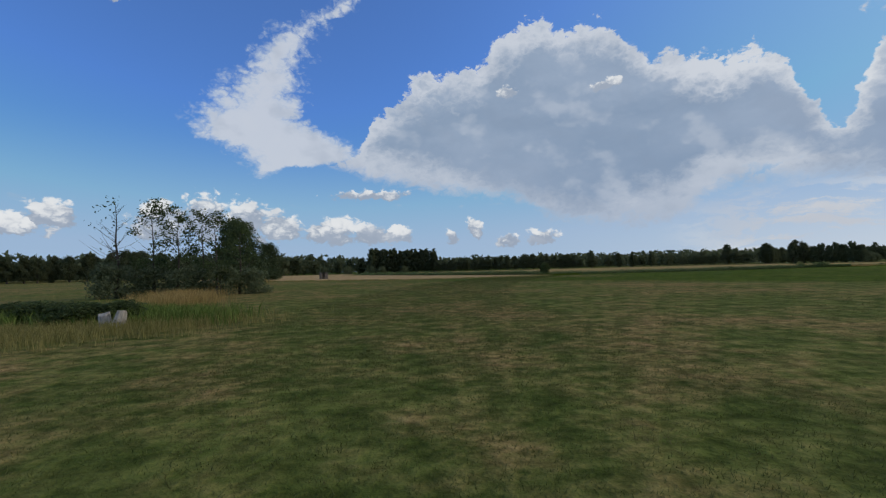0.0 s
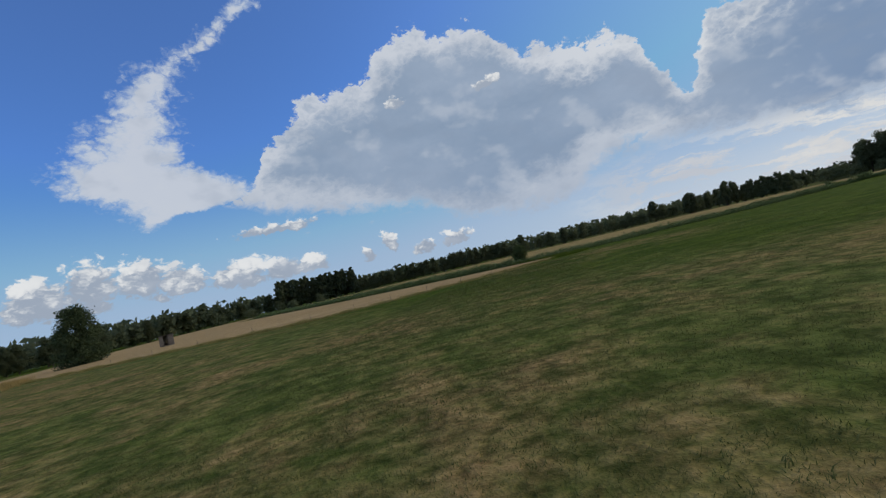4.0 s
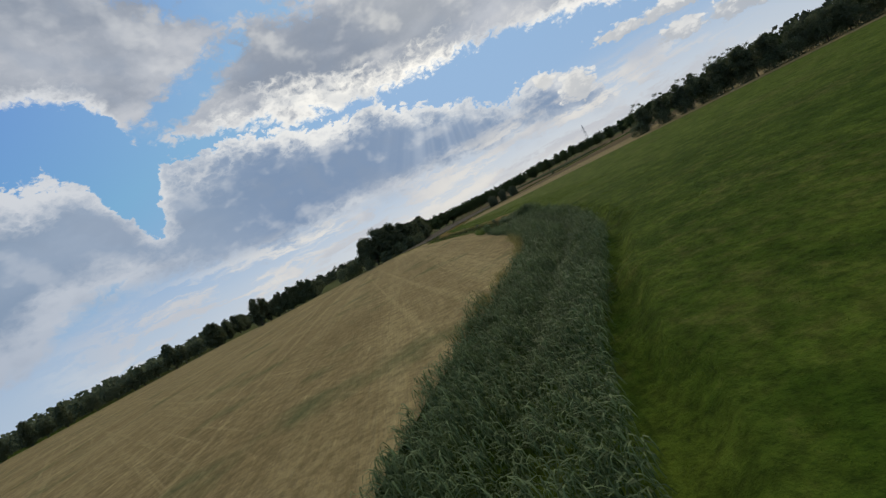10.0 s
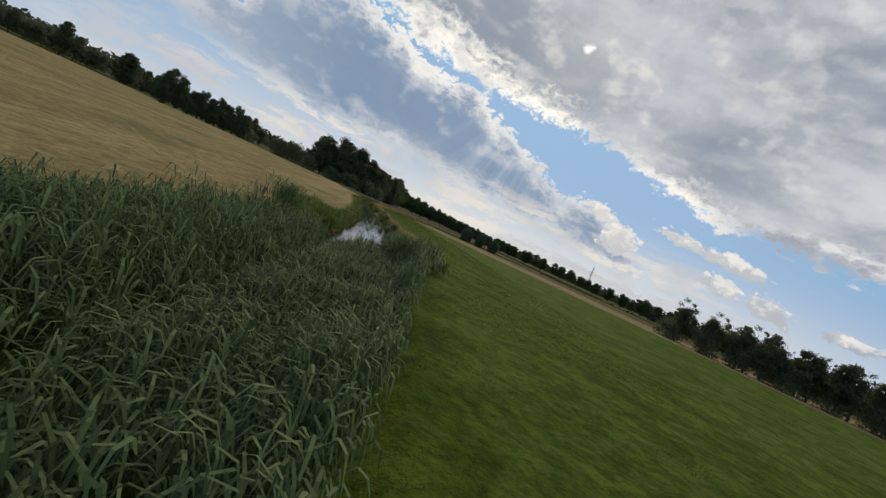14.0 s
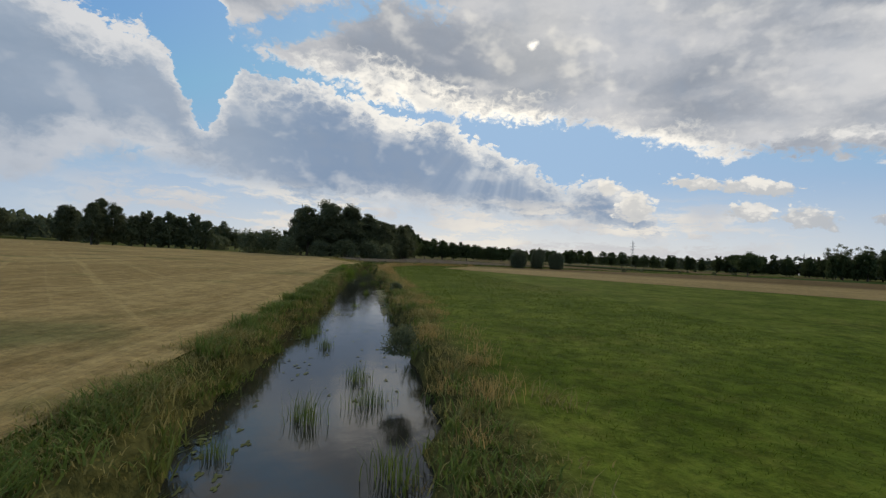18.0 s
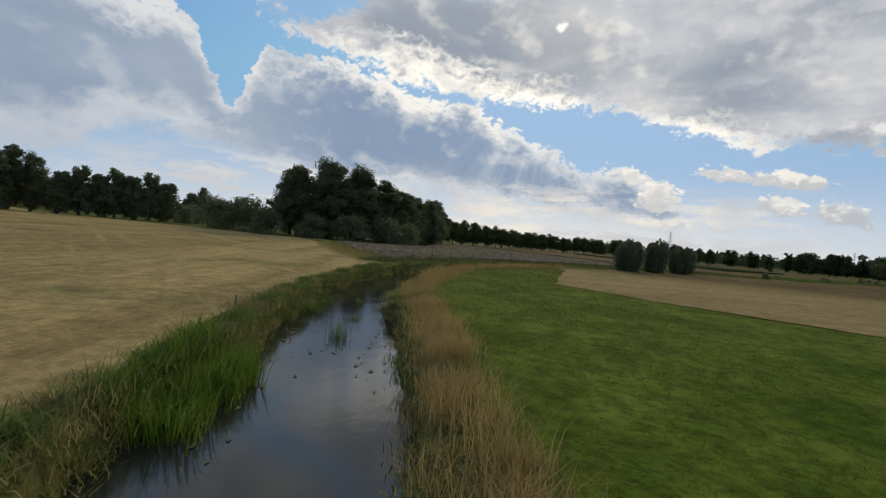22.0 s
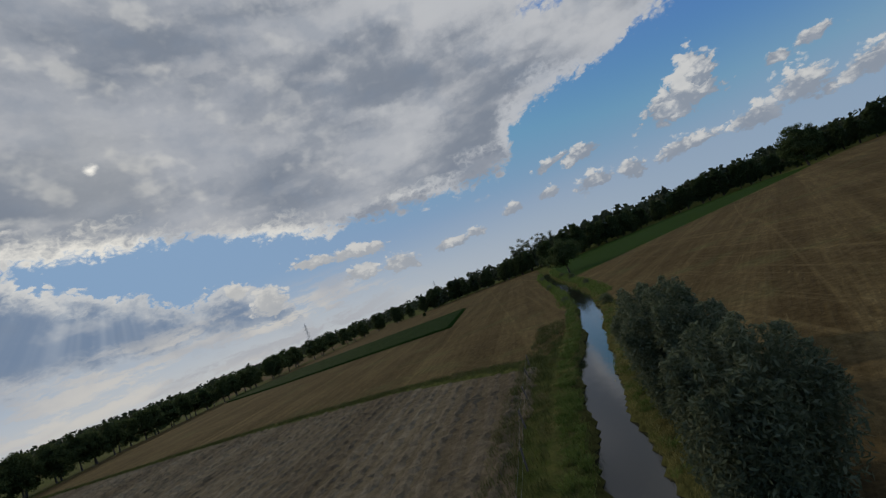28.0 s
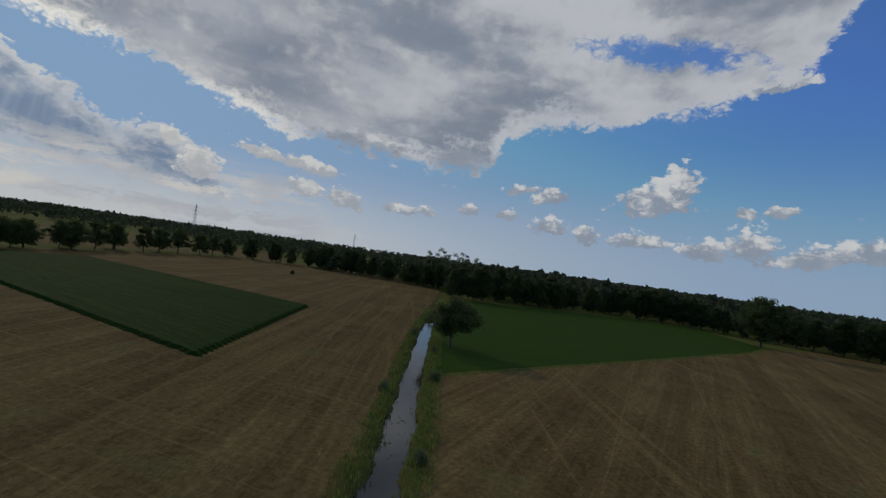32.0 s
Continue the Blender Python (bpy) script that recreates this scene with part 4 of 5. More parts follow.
row(TALL, [(265, 247), (276, 240), (296, 240), (320, 245)], 6.5, 2, 0.7, 1.1, 7)
row(SHRUB, [(246, 240), (258, 226), (272, 218)], 7, 1.5, 0.7, 1.0, 71)
row(OAK, [(332, 240), (372, 256), (420, 242), (470, 222), (520, 196)], 4.6, 1.8, 0.85, 1.25, 8)
row(OAK, [(525, 194), (566, 174), (606, 142), (634, 110)], 9, 4, 0.8, 1.25, 9)
row(ELM, [(640, 100), (622, 70), (590, 30), (562, 14), (530, 2)], 7, 4, 0.8, 1.0, 10)
row(ELM, [(486, 20), (478, -30), (472, -84), (430, -116), (386, -124), (330, -152), (258, -198), (160, -200)], 6, 3, 0.8, 1.12, 12)
for x, y, s in ((534, -25, 1.0), (538, -18, 1.1), (542, -12, 1.05), (546, -6, 1.14), (550, 1, 1.02), (544, -22, 0.96)):
    plant(AIRY[0], x, y, x, s)
plant(BUSH[0], 27.0, 124.9, 0.4, 0.52, 0.72)
plant(BUSH[0], 531, 89.7, 1.4, 0.5, label="small dark bush alone on the stubble")
for i, (x, y, s) in enumerate(((289.7, 140.4, 0.22), (318, 121.4, 0.2), (339, 116.4, 0.2), (343, 106.4, 0.25), (362, 96, 0.22), (307, 134.6, 0.16), (380, 92, 0.25), (122.6, 137.4, 0.11), (135.4, 144.7, 0.10), (150.6, 152.6, 0.09))):
    plant(SHRUB[i % 2], x, y, i * 1.1, s, label="low dark shrub on the stream bank")
plant(LONE[0], 367, 89.6, 0.3, 1.0)
plant(BROAD[0], 389, -82, 0.3, 1.2)
for i, (x, y, s) in enumerate(((251.4, 167.3, 0.82), (256.8, 163.2, 0.88), (262.6, 158.3, 0.80))):
    willow = plant(WILLOW[i], x, y, i * 1.3, 0.88, s)
    willow.rotation_euler = (0.14, -0.10, i * 1.3)
# the belt of trees on the meadow side of the brown field
row(ROUND, [(198, 100), (190, 72), (181, 44)], 5, 1.5, 0.6, 0.85, 14)
row(SHRUB, [(197, 100), (189, 72), (180, 44)], 5, 1.5, 0.6, 0.95, 15)
row(ROUND, [(178, 34), (168, 4)], 7, 2, 0.7, 0.9, 16)
for x, y, s in ((198.4, 99.4, 0.44), (196.2, 93, 0.43), (193.6, 86.4, 0.45), (190.6, 76, 0.42), (188.4, 70, 0.44)):
    plant(AIRY[0], x, y, y, s, label="tall airy ash in a belt of trees")
# the small group by the start
for i, (x, y, s) in enumerate(((-31.5, 45, 1.02), (-28.6, 46, 0.93), (-26, 45.5, 0.86), (-24.2, 47, 0.88), (-22.4, 46, 0.8), (-20.8, 47.5, 0.74))):
    plant((DEAD if i == 0 else ALDER)[i % 3 if i else 0], x, y, i * 2.1, s * 1.1, s)
for i, (x, y, s) in enumerate(((-31, 44, 0.55), (-28, 45.5, 0.5), (-25, 45, 0.48), (-22, 46, 0.5), (-19.5, 48, 0.42))):
    plant(SHRUB[i % 2], x, y, i * 1.7, s, label="low dark shrub under the thin alders")
for i, (x, y, s) in enumerate(((-16.4, 19.6, 0.62), (-14.6, 18.8, 0.55), (-18.4, 20.2, 0.6), (-13.2, 19.2, 0.42), (-20.2, 19.4, 0.5))):
    plant(BUSH[0], x, y, i * 1.5, s, 0.24, "low dark bramble heap beside the stump")
plant(CONE[0], -41, 94, 0.2, 1.0)
plant(CONE[0], -60, 160, 1.2, 0.95, label="broad dark willow beyond the stubble field")
for kinds in (ROUND, TALL, OAK, ELM, SAGE, POPLAR, SHRUB, BUSH, WILLOW, ALDER, DEAD, CONE, LONE, BROAD, AIRY):
    for proto in kinds:
        for o in (*proto.children_recursive, proto):
            bpy.data.objects.remove(o)


def woodland(name, spots, seed, label, leaf):
    """Far woods as one thing: a crown of coarse leaf faces for every spot of x, y and height."""
    r = np.random.default_rng(seed)
    x, y, h = spots.T
    n, per = len(spots), 26
    a, d, up = r.uniform(0, 6.28, (n, per)), np.sqrt(r.uniform(0, 1, (n, per))), r.uniform(0.15, 1.0, (n, per))
    wide = (h * 0.36)[:, None] * np.sqrt(np.clip(1.15 - up**2, 0.05, 1))
    p = np.stack([x[:, None] + np.cos(a) * d * wide, y[:, None] + np.sin(a) * d * wide, h[:, None] * up], -1).reshape(-1, 3)
    co, faces = quads_at(p, np.repeat(h * 0.12, per), seed)
    ob = new(name, fast_mesh(name, co, faces, leaf))
    return tagged(ob, label, "woodland", kind="stuff")


def scatter(poly, gap, lo, hi, seed):
    r = np.random.default_rng(seed)
    p = np.array(poly, float)
    (x0, y0), (x1, y1) = p.min(0), p.max(0)
    n = int((x1 - x0) * (y1 - y0) / gap**2)
    x, y = r.uniform(x0, x1, n), r.uniform(y0, y1, n)
    ok = inside(poly, x, y)
    return np.stack([x[ok], y[ok], r.uniform(lo * 0.62, hi * 1.06, ok.sum())], 1)


# the northern wood takes the leaf colour with haze mixed in
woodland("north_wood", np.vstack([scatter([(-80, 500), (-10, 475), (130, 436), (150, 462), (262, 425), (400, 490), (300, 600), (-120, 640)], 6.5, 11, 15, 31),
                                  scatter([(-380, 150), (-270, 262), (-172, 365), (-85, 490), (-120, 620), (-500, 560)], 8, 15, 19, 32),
                                  scatter([(-700, 230), (-450, 385), (-500, 560), (-900, 400)], 10, 13, 17, 33)]), 61, "dense dark wood behind the northern fields", LEAF_HAZED)
woodland("east_wood", np.vstack([scatter([(592, 70), (640, 62), (610, -30), (560, -60), (490, 10), (530, 0), (560, 4), (588, 30)], 7, 12, 16, 34),
                                 scatter([(490, 16), (560, -60), (760, -220), (600, -420), (160, -420), (160, -205), (330, -160), (430, -125), (476, -84)], 8, 13, 19, 35),
                                 scatter([(760, -150), (1500, -300), (1500, -1300), (300, -1300), (200, -420), (600, -420)], 15, 15, 20, 36),
                                 scatter([(900, 500), (1000, 120), (900, -100), (1500, -300), (2600, 200), (2000, 1200)], 20, 15, 20, 37),
                                 scatter([(520, 500), (700, 430), (870, 300), (1000, 460), (950, 900), (500, 760)], 11, 13, 18, 38),
                                 scatter([(770, 50), (910, 165), (1000, 120), (900, -60), (720, 0), (640, 20)], 15, 11, 16, 39)]), 62,
         "wide dark forest reaching to the horizon", FOREST_SHADED)

# ---------------------------------------------------------------- reeds, grass and water plants
def blades(x, y, z, high, wide, bend, seed, fork=1, spread=0.0):
    """Bent, tapering leaves of three faces each, fork of them at every root."""
    r = np.random.default_rng(seed)
    x, y, z, high = (np.repeat(np.broadcast_to(np.asarray(v, float), x.shape), fork) for v in (x, y, z, high))
    n = len(x)
    a = r.uniform(0, 2 * np.pi, n)
    high = high * r.uniform(0.6, 1.15, n)
    root = np.stack([x + r.normal(0, spread, n), y + r.normal(0, spread, n), z - 0.03], 1)
    out = np.stack([np.cos(a), np.sin(a), np.zeros(n)], 1) * (bend * high * r.uniform(0.3, 1.3, n))[:, None]
    b = a + r.uniform(0.6, 2.5, n)
    side = np.stack([np.cos(b), np.sin(b), np.zeros(n)], 1) * (wide * r.uniform(0.6, 1.3, n))[:, None]
    up = np.stack([np.zeros(n), np.zeros(n), high], 1)
    mid, tip = root + out * 0.35 + up * 0.62, root + out + up * r.uniform(0.8, 1.0, n)[:, None]
    co = np.stack([root - side, root + side, mid - side * 0.8, mid + side * 0.8, tip], 1).reshape(-1, 3)
    faces = (np.arange(n)[:, None, None] * 5 + np.array([(0, 1, 3), (0, 3, 2), (2, 3, 4)])).reshape(-1, 3)
    return co, faces


def reeds(x, y, z, high, seed, leaf=1.0):
    """Reed stalks, each with long drooping leaves up the stem."""
    r = np.random.default_rng(seed)
    n, per = len(x), 8
    high = high * r.uniform(0.8, 1.15, n)
    lean = r.normal(0, 0.10, (n, 2)) + np.array([0.10, -0.04])
    stem_co, stem_f = blades(x, y, z, high * 0.8, 0.008, 0.12, seed)
    f = np.tile(np.linspace(0.35, 0.97, per), n)
    k = np.repeat(np.arange(n), per)
    h = high[k] * f
    root = np.stack([x[k] + lean[k, 0] * h, y[k] + lean[k, 1] * h, z[k] + h], 1)
    a = r.uniform(0, 6.28, n * per) * 0.6 + 0.4
    long = r.uniform(0.22, 0.42, n * per) * leaf
    out = np.stack([np.cos(a), np.sin(a), np.zeros(n * per)], 1) * long[:, None]
    side = np.stack([-np.sin(a), np.cos(a), np.zeros(n * per)], 1) * (0.0125 * leaf ** 0.4 * r.uniform(0.7, 1.4, n * per))[:, None]
    up = np.zeros_like(root)
    up[:, 2] = long * r.uniform(0.3, 0.75, n * per)
    droop = r.uniform(-0.9, 0.7, n * per)[:, None]
    low_mid, high_mid, tip = root + out * 0.28 + up * 0.75, root + out * 0.66 + up * (0.85 + 0.2 * droop), root + out + up * droop
    co = np.stack([root - side * 0.6, root + side * 0.6, low_mid - side, low_mid + side, high_mid - side * 0.75, high_mid + side * 0.75, tip], 1).reshape(-1, 3)
    faces = (np.arange(n * per)[:, None, None] * 7 + np.array([(0, 1, 3), (0, 3, 2), (2, 3, 5), (2, 5, 4), (4, 5, 6)])).reshape(-1, 3)
    return np.vstack([stem_co, co]), np.vstack([stem_f, faces + len(stem_co)])


def along_stream(x0, x1, lo, hi, per_m2, seed):
    """Random spots between two distances from the stream's line (right of it positive), from one place on it to another."""
    r = np.random.default_rng(seed)
    sel = np.where((STREAM[:, 0] >= x0) & (STREAM[:, 0] <= x1))[0]
    n = int(len(sel) * abs(hi - lo) * per_m2)
    i, off = r.choice(sel, n), r.uniform(lo, hi, n)
    p = STREAM[i] + across[i] * off[:, None] + tan[i] * r.uniform(-0.5, 0.5, n)[:, None]
    return p[:, 0], p[:, 1], off


def stuff(name, co, faces, mat, label, category):
    return tagged(new(name, fast_mesh(name, co, faces, mat)), label, category, kind="stuff")


def clumpy(x, y, lo, hi):
    """Heights that change from clump to clump."""
    return lo + (hi - lo) * np.clip(0.5 + 0.35 * np.sin(x * 1.7 + y * 0.9) + 0.35 * np.sin(y * 2.3 - x * 1.1), 0, 1)


# reed beds
bx, by, off = along_stream(26, 64, -3.3, 2.5, 20, 301)
cx, cy, off2 = along_stream(64, 104, -3.2, 4.4, 30, 302)
keep = ~((cx > 101.5) & (off2 > -1.3) & (off2 < 0.9)) & (off2 < 2.1 + 0.0015 * (cx - 64) ** 2) & ~(np.abs(off2 - 0.1) < 0.14)
dx, dy, off3 = along_stream(104, 122, 1.7, 5.2, 22, 303)
keep3 = dx < 113.4 + 0.7 * np.sin(off3 * 2.1) + 5 * (off3 < 2.6)
rx, ry = np.concatenate([bx, cx[keep]]), np.concatenate([by, cy[keep]])
edge = np.concatenate([off, off2[keep]])
tall = np.where(edge > 0.2, 1.05, 1.15) * (1 - 0.5 * np.exp(-(edge - 0.1) ** 2 / 0.35)) * (1 + 0.20 * np.sin(rx * 0.9 + 0.7 * np.sin(ry)) * np.sin(ry * 1.5 + rx * 0.4))
stuff("reed_bed", *reeds(rx, ry, np.maximum(land(rx, ry), -0.8), tall, 310, 1.4), REED, "dense grey-green reeds filling the ditch", "reeds")
dx, dy, off3 = dx[keep3], dy[keep3], off3[keep3]
stuff("reed_bed", *reeds(dx, dy, np.maximum(land(dx, dy), -0.5), 0.04 + 0.11 * np.clip(off3 - 1.7, 0, 4), 312, 2.1), REED, "long-leaved reeds on the stream bank", "reeds")
zx, zy, _ = along_stream(50, 80, -3.9, -2.9, 22, 305)
stuff("dry_grass", *blades(zx, zy, land(zx, zy), clumpy(zx, zy, 0.6, 1.1), 0.008, 0.5, 306, fork=8, spread=0.14), GRASS_OLIVE, "tan grass between the reeds and the stubble", "grass")
fx, fy, _ = along_stream(-50, 26, -3.4, 3.0, 15, 304)
stuff("reed_bed", *reeds(fx, fy, np.maximum(land(fx, fy), -0.8), 1.35 + 0.35 * np.sin(fx * 0.7) * np.sin(fy * 0.5), 311, 1.6), REED, "band of reeds between the stubble fields", "reeds")

# banks: rank grass in clumps at the water, taller dry grass on the meadow side
px, py, _ = along_stream(104, 300, -2.7, -1.45, 9, 320)
qx, qy, _ = along_stream(118, 300, 1.35, 2.5, 7, 321)
stuff("bank_grass", *blades(px, py, land(px, py), clumpy(px, py, 0.16, 0.46), 0.013, 1.0, 322, fork=42, spread=0.15), GRASS_WET, "rank green grass in clumps along the water's edge", "grass")
few = np.random.default_rng(9).random(len(qx)) < 0.35
stuff("bank_grass", *blades(qx[few], qy[few], land(qx[few], qy[few]), clumpy(qx[few], qy[few], 0.16, 0.40), 0.012, 1.0, 315, fork=42, spread=0.15), GRASS_WET, "green tussocks at the foot of the meadow bank", "grass")
qx, qy = qx[~few], qy[~few]
stuff("bank_grass", *blades(qx, qy, land(qx, qy), clumpy(qx, qy, 0.10, 0.30), 0.008, 1.0, 316, fork=44, spread=0.17), GRASS_OLIVE, "olive grass hanging over the meadow bank", "grass")
px, py, p_off = along_stream(104, 300, -3.6, -1.6, 8, 326)
ok = p_off > -3.5 + 1.6 * (0.5 + 0.5 * np.sin(px * 0.6) * np.sin(px * 0.23 + 1))
px, py = px[ok], py[ok]
stuff("bank_grass", *blades(px, py, land(px, py), clumpy(py, px, 0.08, 0.26), 0.008, 1.0, 327, fork=34, spread=0.17), GRASS_OLIVE, "olive grass thinning out over the field's edge", "grass")
px, py, _ = along_stream(104, 206, -2.95, -2.15, 16, 354)
stuff("bank_grass", *blades(px, py, land(px, py), clumpy(py, px, 0.10, 0.24), 0.008, 1.3, 355, fork=34, spread=0.2), GRASS_OLIVE, "short olive grass over the lip of the field", "grass")
px, py, p_off = along_stream(109, 300, 1.6, 5.4, 4.5, 328)
ok = p_off < 2.6 + 1.6 * np.random.default_rng(3).random(len(px)) ** 2
px, py = px[ok], py[ok]
stuff("bank_grass", *blades(px, py, land(px, py), clumpy(px, py, 0.10, 0.32), 0.008, 1.0, 329, fork=34, spread=0.18), GRASS_OLIVE, "olive and tan grass on the meadow side of the stream", "grass")
px, py, _ = along_stream(105, 113, -3.8, -1.9, 34, 318)
stuff("weeds", *blades(px, py, land(px, py), clumpy(px, py, 0.4, 0.95), 0.014, 0.4, 319, fork=5, spread=0.12), GRASS_WET, "tall dark weeds on the far bank", "weeds")
ex, ey, _ = along_stream(300, 430, -3.8, -1.5, 4, 323)
gx2, gy2, _ = along_stream(300, 430, 1.5, 4.4, 4, 324)
x2, y2 = np.concatenate([ex, gx2]), np.concatenate([ey, gy2])
stuff("bank_grass", *blades(x2, y2, land(x2, y2), 0.7, 0.03, 0.5, 325, fork=5, spread=0.2), GRASS_WET, "coarse grass along the far stream", "grass")
h1, h2 = along_stream(116, 172, 1.9, 3.4, 1.0, 330), along_stream(168, 236, 2.2, 3.6, 4.0, 334)
hx, hy = np.concatenate([h1[0], h2[0]]), np.concatenate([h1[1], h2[1]])
stuff("dry_grass", *blades(hx, hy, land(hx, hy), np.where(hx < 172, 0.4, 0.72) * clumpy(hx, hy, 0.6, 1.1), 0.005, 0.85, 331, fork=52, spread=0.17), GRASS_DRY, "tall straw-coloured grass on the stream bank", "grass")
jx, jy, j_off = along_stream(195, 206, 2.4, 5.4, 7, 356)
ok = j_off < 2.8 + 1.7 * np.random.default_rng(5).random(len(jx)) ** 1.5
jx, jy = jx[ok], jy[ok]
stuff("dry_grass", *blades(jx, jy, land(jx, jy), clumpy(jx, jy, 0.35, 0.7), 0.005, 0.9, 357, fork=46, spread=0.2), GRASS_DRY, "tan grass spreading from the bank on to the meadow", "grass")
jx, jy, _ = along_stream(198, 206, 1.25, 2.2, 26, 358)
stuff("weeds", *blades(jx, jy, np.maximum(land(jx, jy), -0.7), clumpy(jx, jy, 0.28, 0.55), 0.013, 0.8, 359, fork=9, spread=0.14), GRASS_LUSH, "dark green weeds crowding the narrow water", "weeds")
jx, jy, _ = along_stream(114, 125, 1.9, 4.4, 5, 336)
stuff("dry_grass", *blades(jx, jy, land(jx, jy), clumpy(jx, jy, 0.28, 0.58), 0.006, 1.0, 337, fork=60, spread=0.17), GRASS_DRY, "tussocks of tan grass on the stream bank", "grass")
jx, jy, _ = along_stream(174.4, 177.6, -2.5, -1.15, 60, 338)
stuff("sedge_stand", *blades(jx, jy, np.maximum(land(jx, jy), -0.75), clumpy(jx, jy, 0.55, 0.88), 0.010, 0.6, 339, fork=6, spread=0.10), SEDGE, "lush bright green sedge hanging over the water", "sedge")
kx, ky, _ = along_stream(205, 290, -6.5, -3.2, 14, 332)
stuff("bank_grass", *blades(kx, ky, land(kx, ky), clumpy(kx, ky, 0.3, 0.65), 0.010, 0.6, 333, fork=6, spread=0.15), GRASS, "uncut green strip beside the hay field", "grass")


def strip_spots(line, wide, per_m2, seed):
    r = np.random.default_rng(seed)
    p = bent(line, 1.0)
    n = int(len(p) * wide * per_m2)
    q = p[r.integers(0, len(p), n)]
    return q[:, 0] + r.normal(0, wide / 3, n), q[:, 1] + r.normal(0, wide / 3, n)


sx, sy = strip_spots([(-17, 30), (-24, 43), (-30, 62), (-38, 86), (-45, 112), (-53, 128)], 4.0, 14, 340)
stuff("dry_grass", *blades(sx, sy, 0 * sx, 0.95, 0.012, 0.4, 341, fork=5, spread=0.15), GRASS_DRY, "tall dry grass along the field's edge", "grass")
mx, my = strip_spots([(-17, 12), (-14, 16), (-11, 19)], 6.0, 40, 342)
stuff("dry_grass", *blades(mx, my, 0 * mx, 0.5, 0.008, 0.5, 343, fork=6, spread=0.12), GRASS_OLIVE, "olive tussock round the pale stump", "grass")
mx, my = strip_spots([(-20, 18), (-16, 20.5), (-11, 20)], 3.6, 40, 344)
stuff("weeds", *blades(mx, my, 0 * mx, 0.8, 0.02, 0.5, 345, fork=6, spread=0.15), GRASS_WET, "dark green weeds behind the stump", "weeds")
vx, vy = strip_spots([(-52, 124), (-30, 109.6), (-18, 102.4), (-5, 95.6), (3, 96.4), (11, 98.8), (19, 102.6), (24, 106.2)], 1.8, 40, 346)
stuff("fence_grass", *blades(vx, vy, 0 * vx, clumpy(vx, vy, 0.18, 0.42), 0.007, 0.6, 347, fork=5, spread=0.12), GRASS_OLIVE, "uncut grass along the fence posts", "grass")
vx, vy = strip_spots([(25, 105.6), (29.5, 109), (31.4, 113), (29.6, 117), (25.6, 122)], 2.0, 60, 348)
stuff("fence_grass", *blades(vx, vy, 0 * vx, clumpy(vx, vy, 0.25, 0.5), 0.008, 0.6, 349, fork=5, spread=0.12), GRASS_LUSH, "rank grass at the field corner", "grass")
vx, vy = strip_spots([(207, 187.5), (222, 202), (236, 215), (248, 226)], 3.6, 46, 350)
stuff("ditch_grass", *blades(vx, vy, 0 * vx, clumpy(vx, vy, 0.16, 0.38), 0.008, 0.7, 351, fork=6, spread=0.15), GRASS_OLIVE, "grassy dry ditch between two fields", "grass")
vx, vy = strip_spots([(279, 158.4), (297, 166.8), (325, 187.8), (360, 220), (388, 246)], 2.0, 10, 352)
stuff("field_margin", *blades(vx, vy, 0 * vx, 0.45, 0.014, 0.6, 353, fork=7, spread=0.25), GRASS, "grass line between hay and stubble", "grass")

# turf of the meadow, close by the line of flight
FLIGHT = bent([(0, -4), (-0.6, 12), (-1.3, 24), (-1.2, 32), (2.2, 56), (6, 70), (9.8, 81), (14, 90), (19.2, 99.5)], 1.0)


def turf(centre, wide, per_m2, seed):
    r = np.random.default_rng(seed)
    n = int(len(centre) * 2 * wide * per_m2)
    d = r.uniform(-1, 1, n) * wide
    q = centre[r.integers(0, len(centre), n)]
    x, y = q[:, 0] + d, q[:, 1] + r.uniform(-3, 3, n)
    ok = ~inside(NEAR_STUBBLE, x, y)
    return x[ok], y[ok]


def specks(x, y, z, high, wide, seed, fork):
    """Short single-face grass tips."""
    r = np.random.default_rng(seed)
    x, y, z = (np.repeat(v, fork) for v in (x, y, z))
    n = len(x)
    a, h = r.uniform(0, 6.28, n), high * r.uniform(0.5, 1.4, n)
    root = np.stack([x + r.normal(0, 0.05, n), y + r.normal(0, 0.05, n), z - 0.01], 1)
    side = np.stack([np.cos(a), np.sin(a), 0 * a], 1) * (wide * r.uniform(0.6, 1.4, n))[:, None]
    tip = root + np.stack([r.normal(0, 0.6, n) * h, r.normal(0, 0.6, n) * h, h], 1)
    return np.stack([root - side, root + side, tip], 1).reshape(-1, 3), np.arange(3 * n).reshape(n, 3)


tx, ty = turf(FLIGHT, 6, 60, 360)
ux, uy = turf(FLIGHT, 24, 9, 361)
tx, ty = np.concatenate([tx, ux]), np.concatenate([ty, uy])
stuff("meadow_turf", *specks(tx, ty, hills(tx, ty), 0.05, 0.0045, 362, 5), GRASS, "short mown meadow grass with dry tufts", "grass")
ax, ay, _ = along_stream(96, 240, 3.4, 15, 26, 363)
stuff("meadow_turf", *specks(ax, ay, hills(ax, ay), 0.06, 0.006, 364, 4), GRASS_LUSH, "lush short meadow grass beside the reeds", "grass")

# coarser tufts that stand out of the turf
tx, ty = turf(FLIGHT, 9, 9, 370)
ux, uy, _ = along_stream(34, 100, 3.0, 13, 12, 371)
vx, vy, _ = along_stream(100, 240, 4.5, 12, 12, 372)
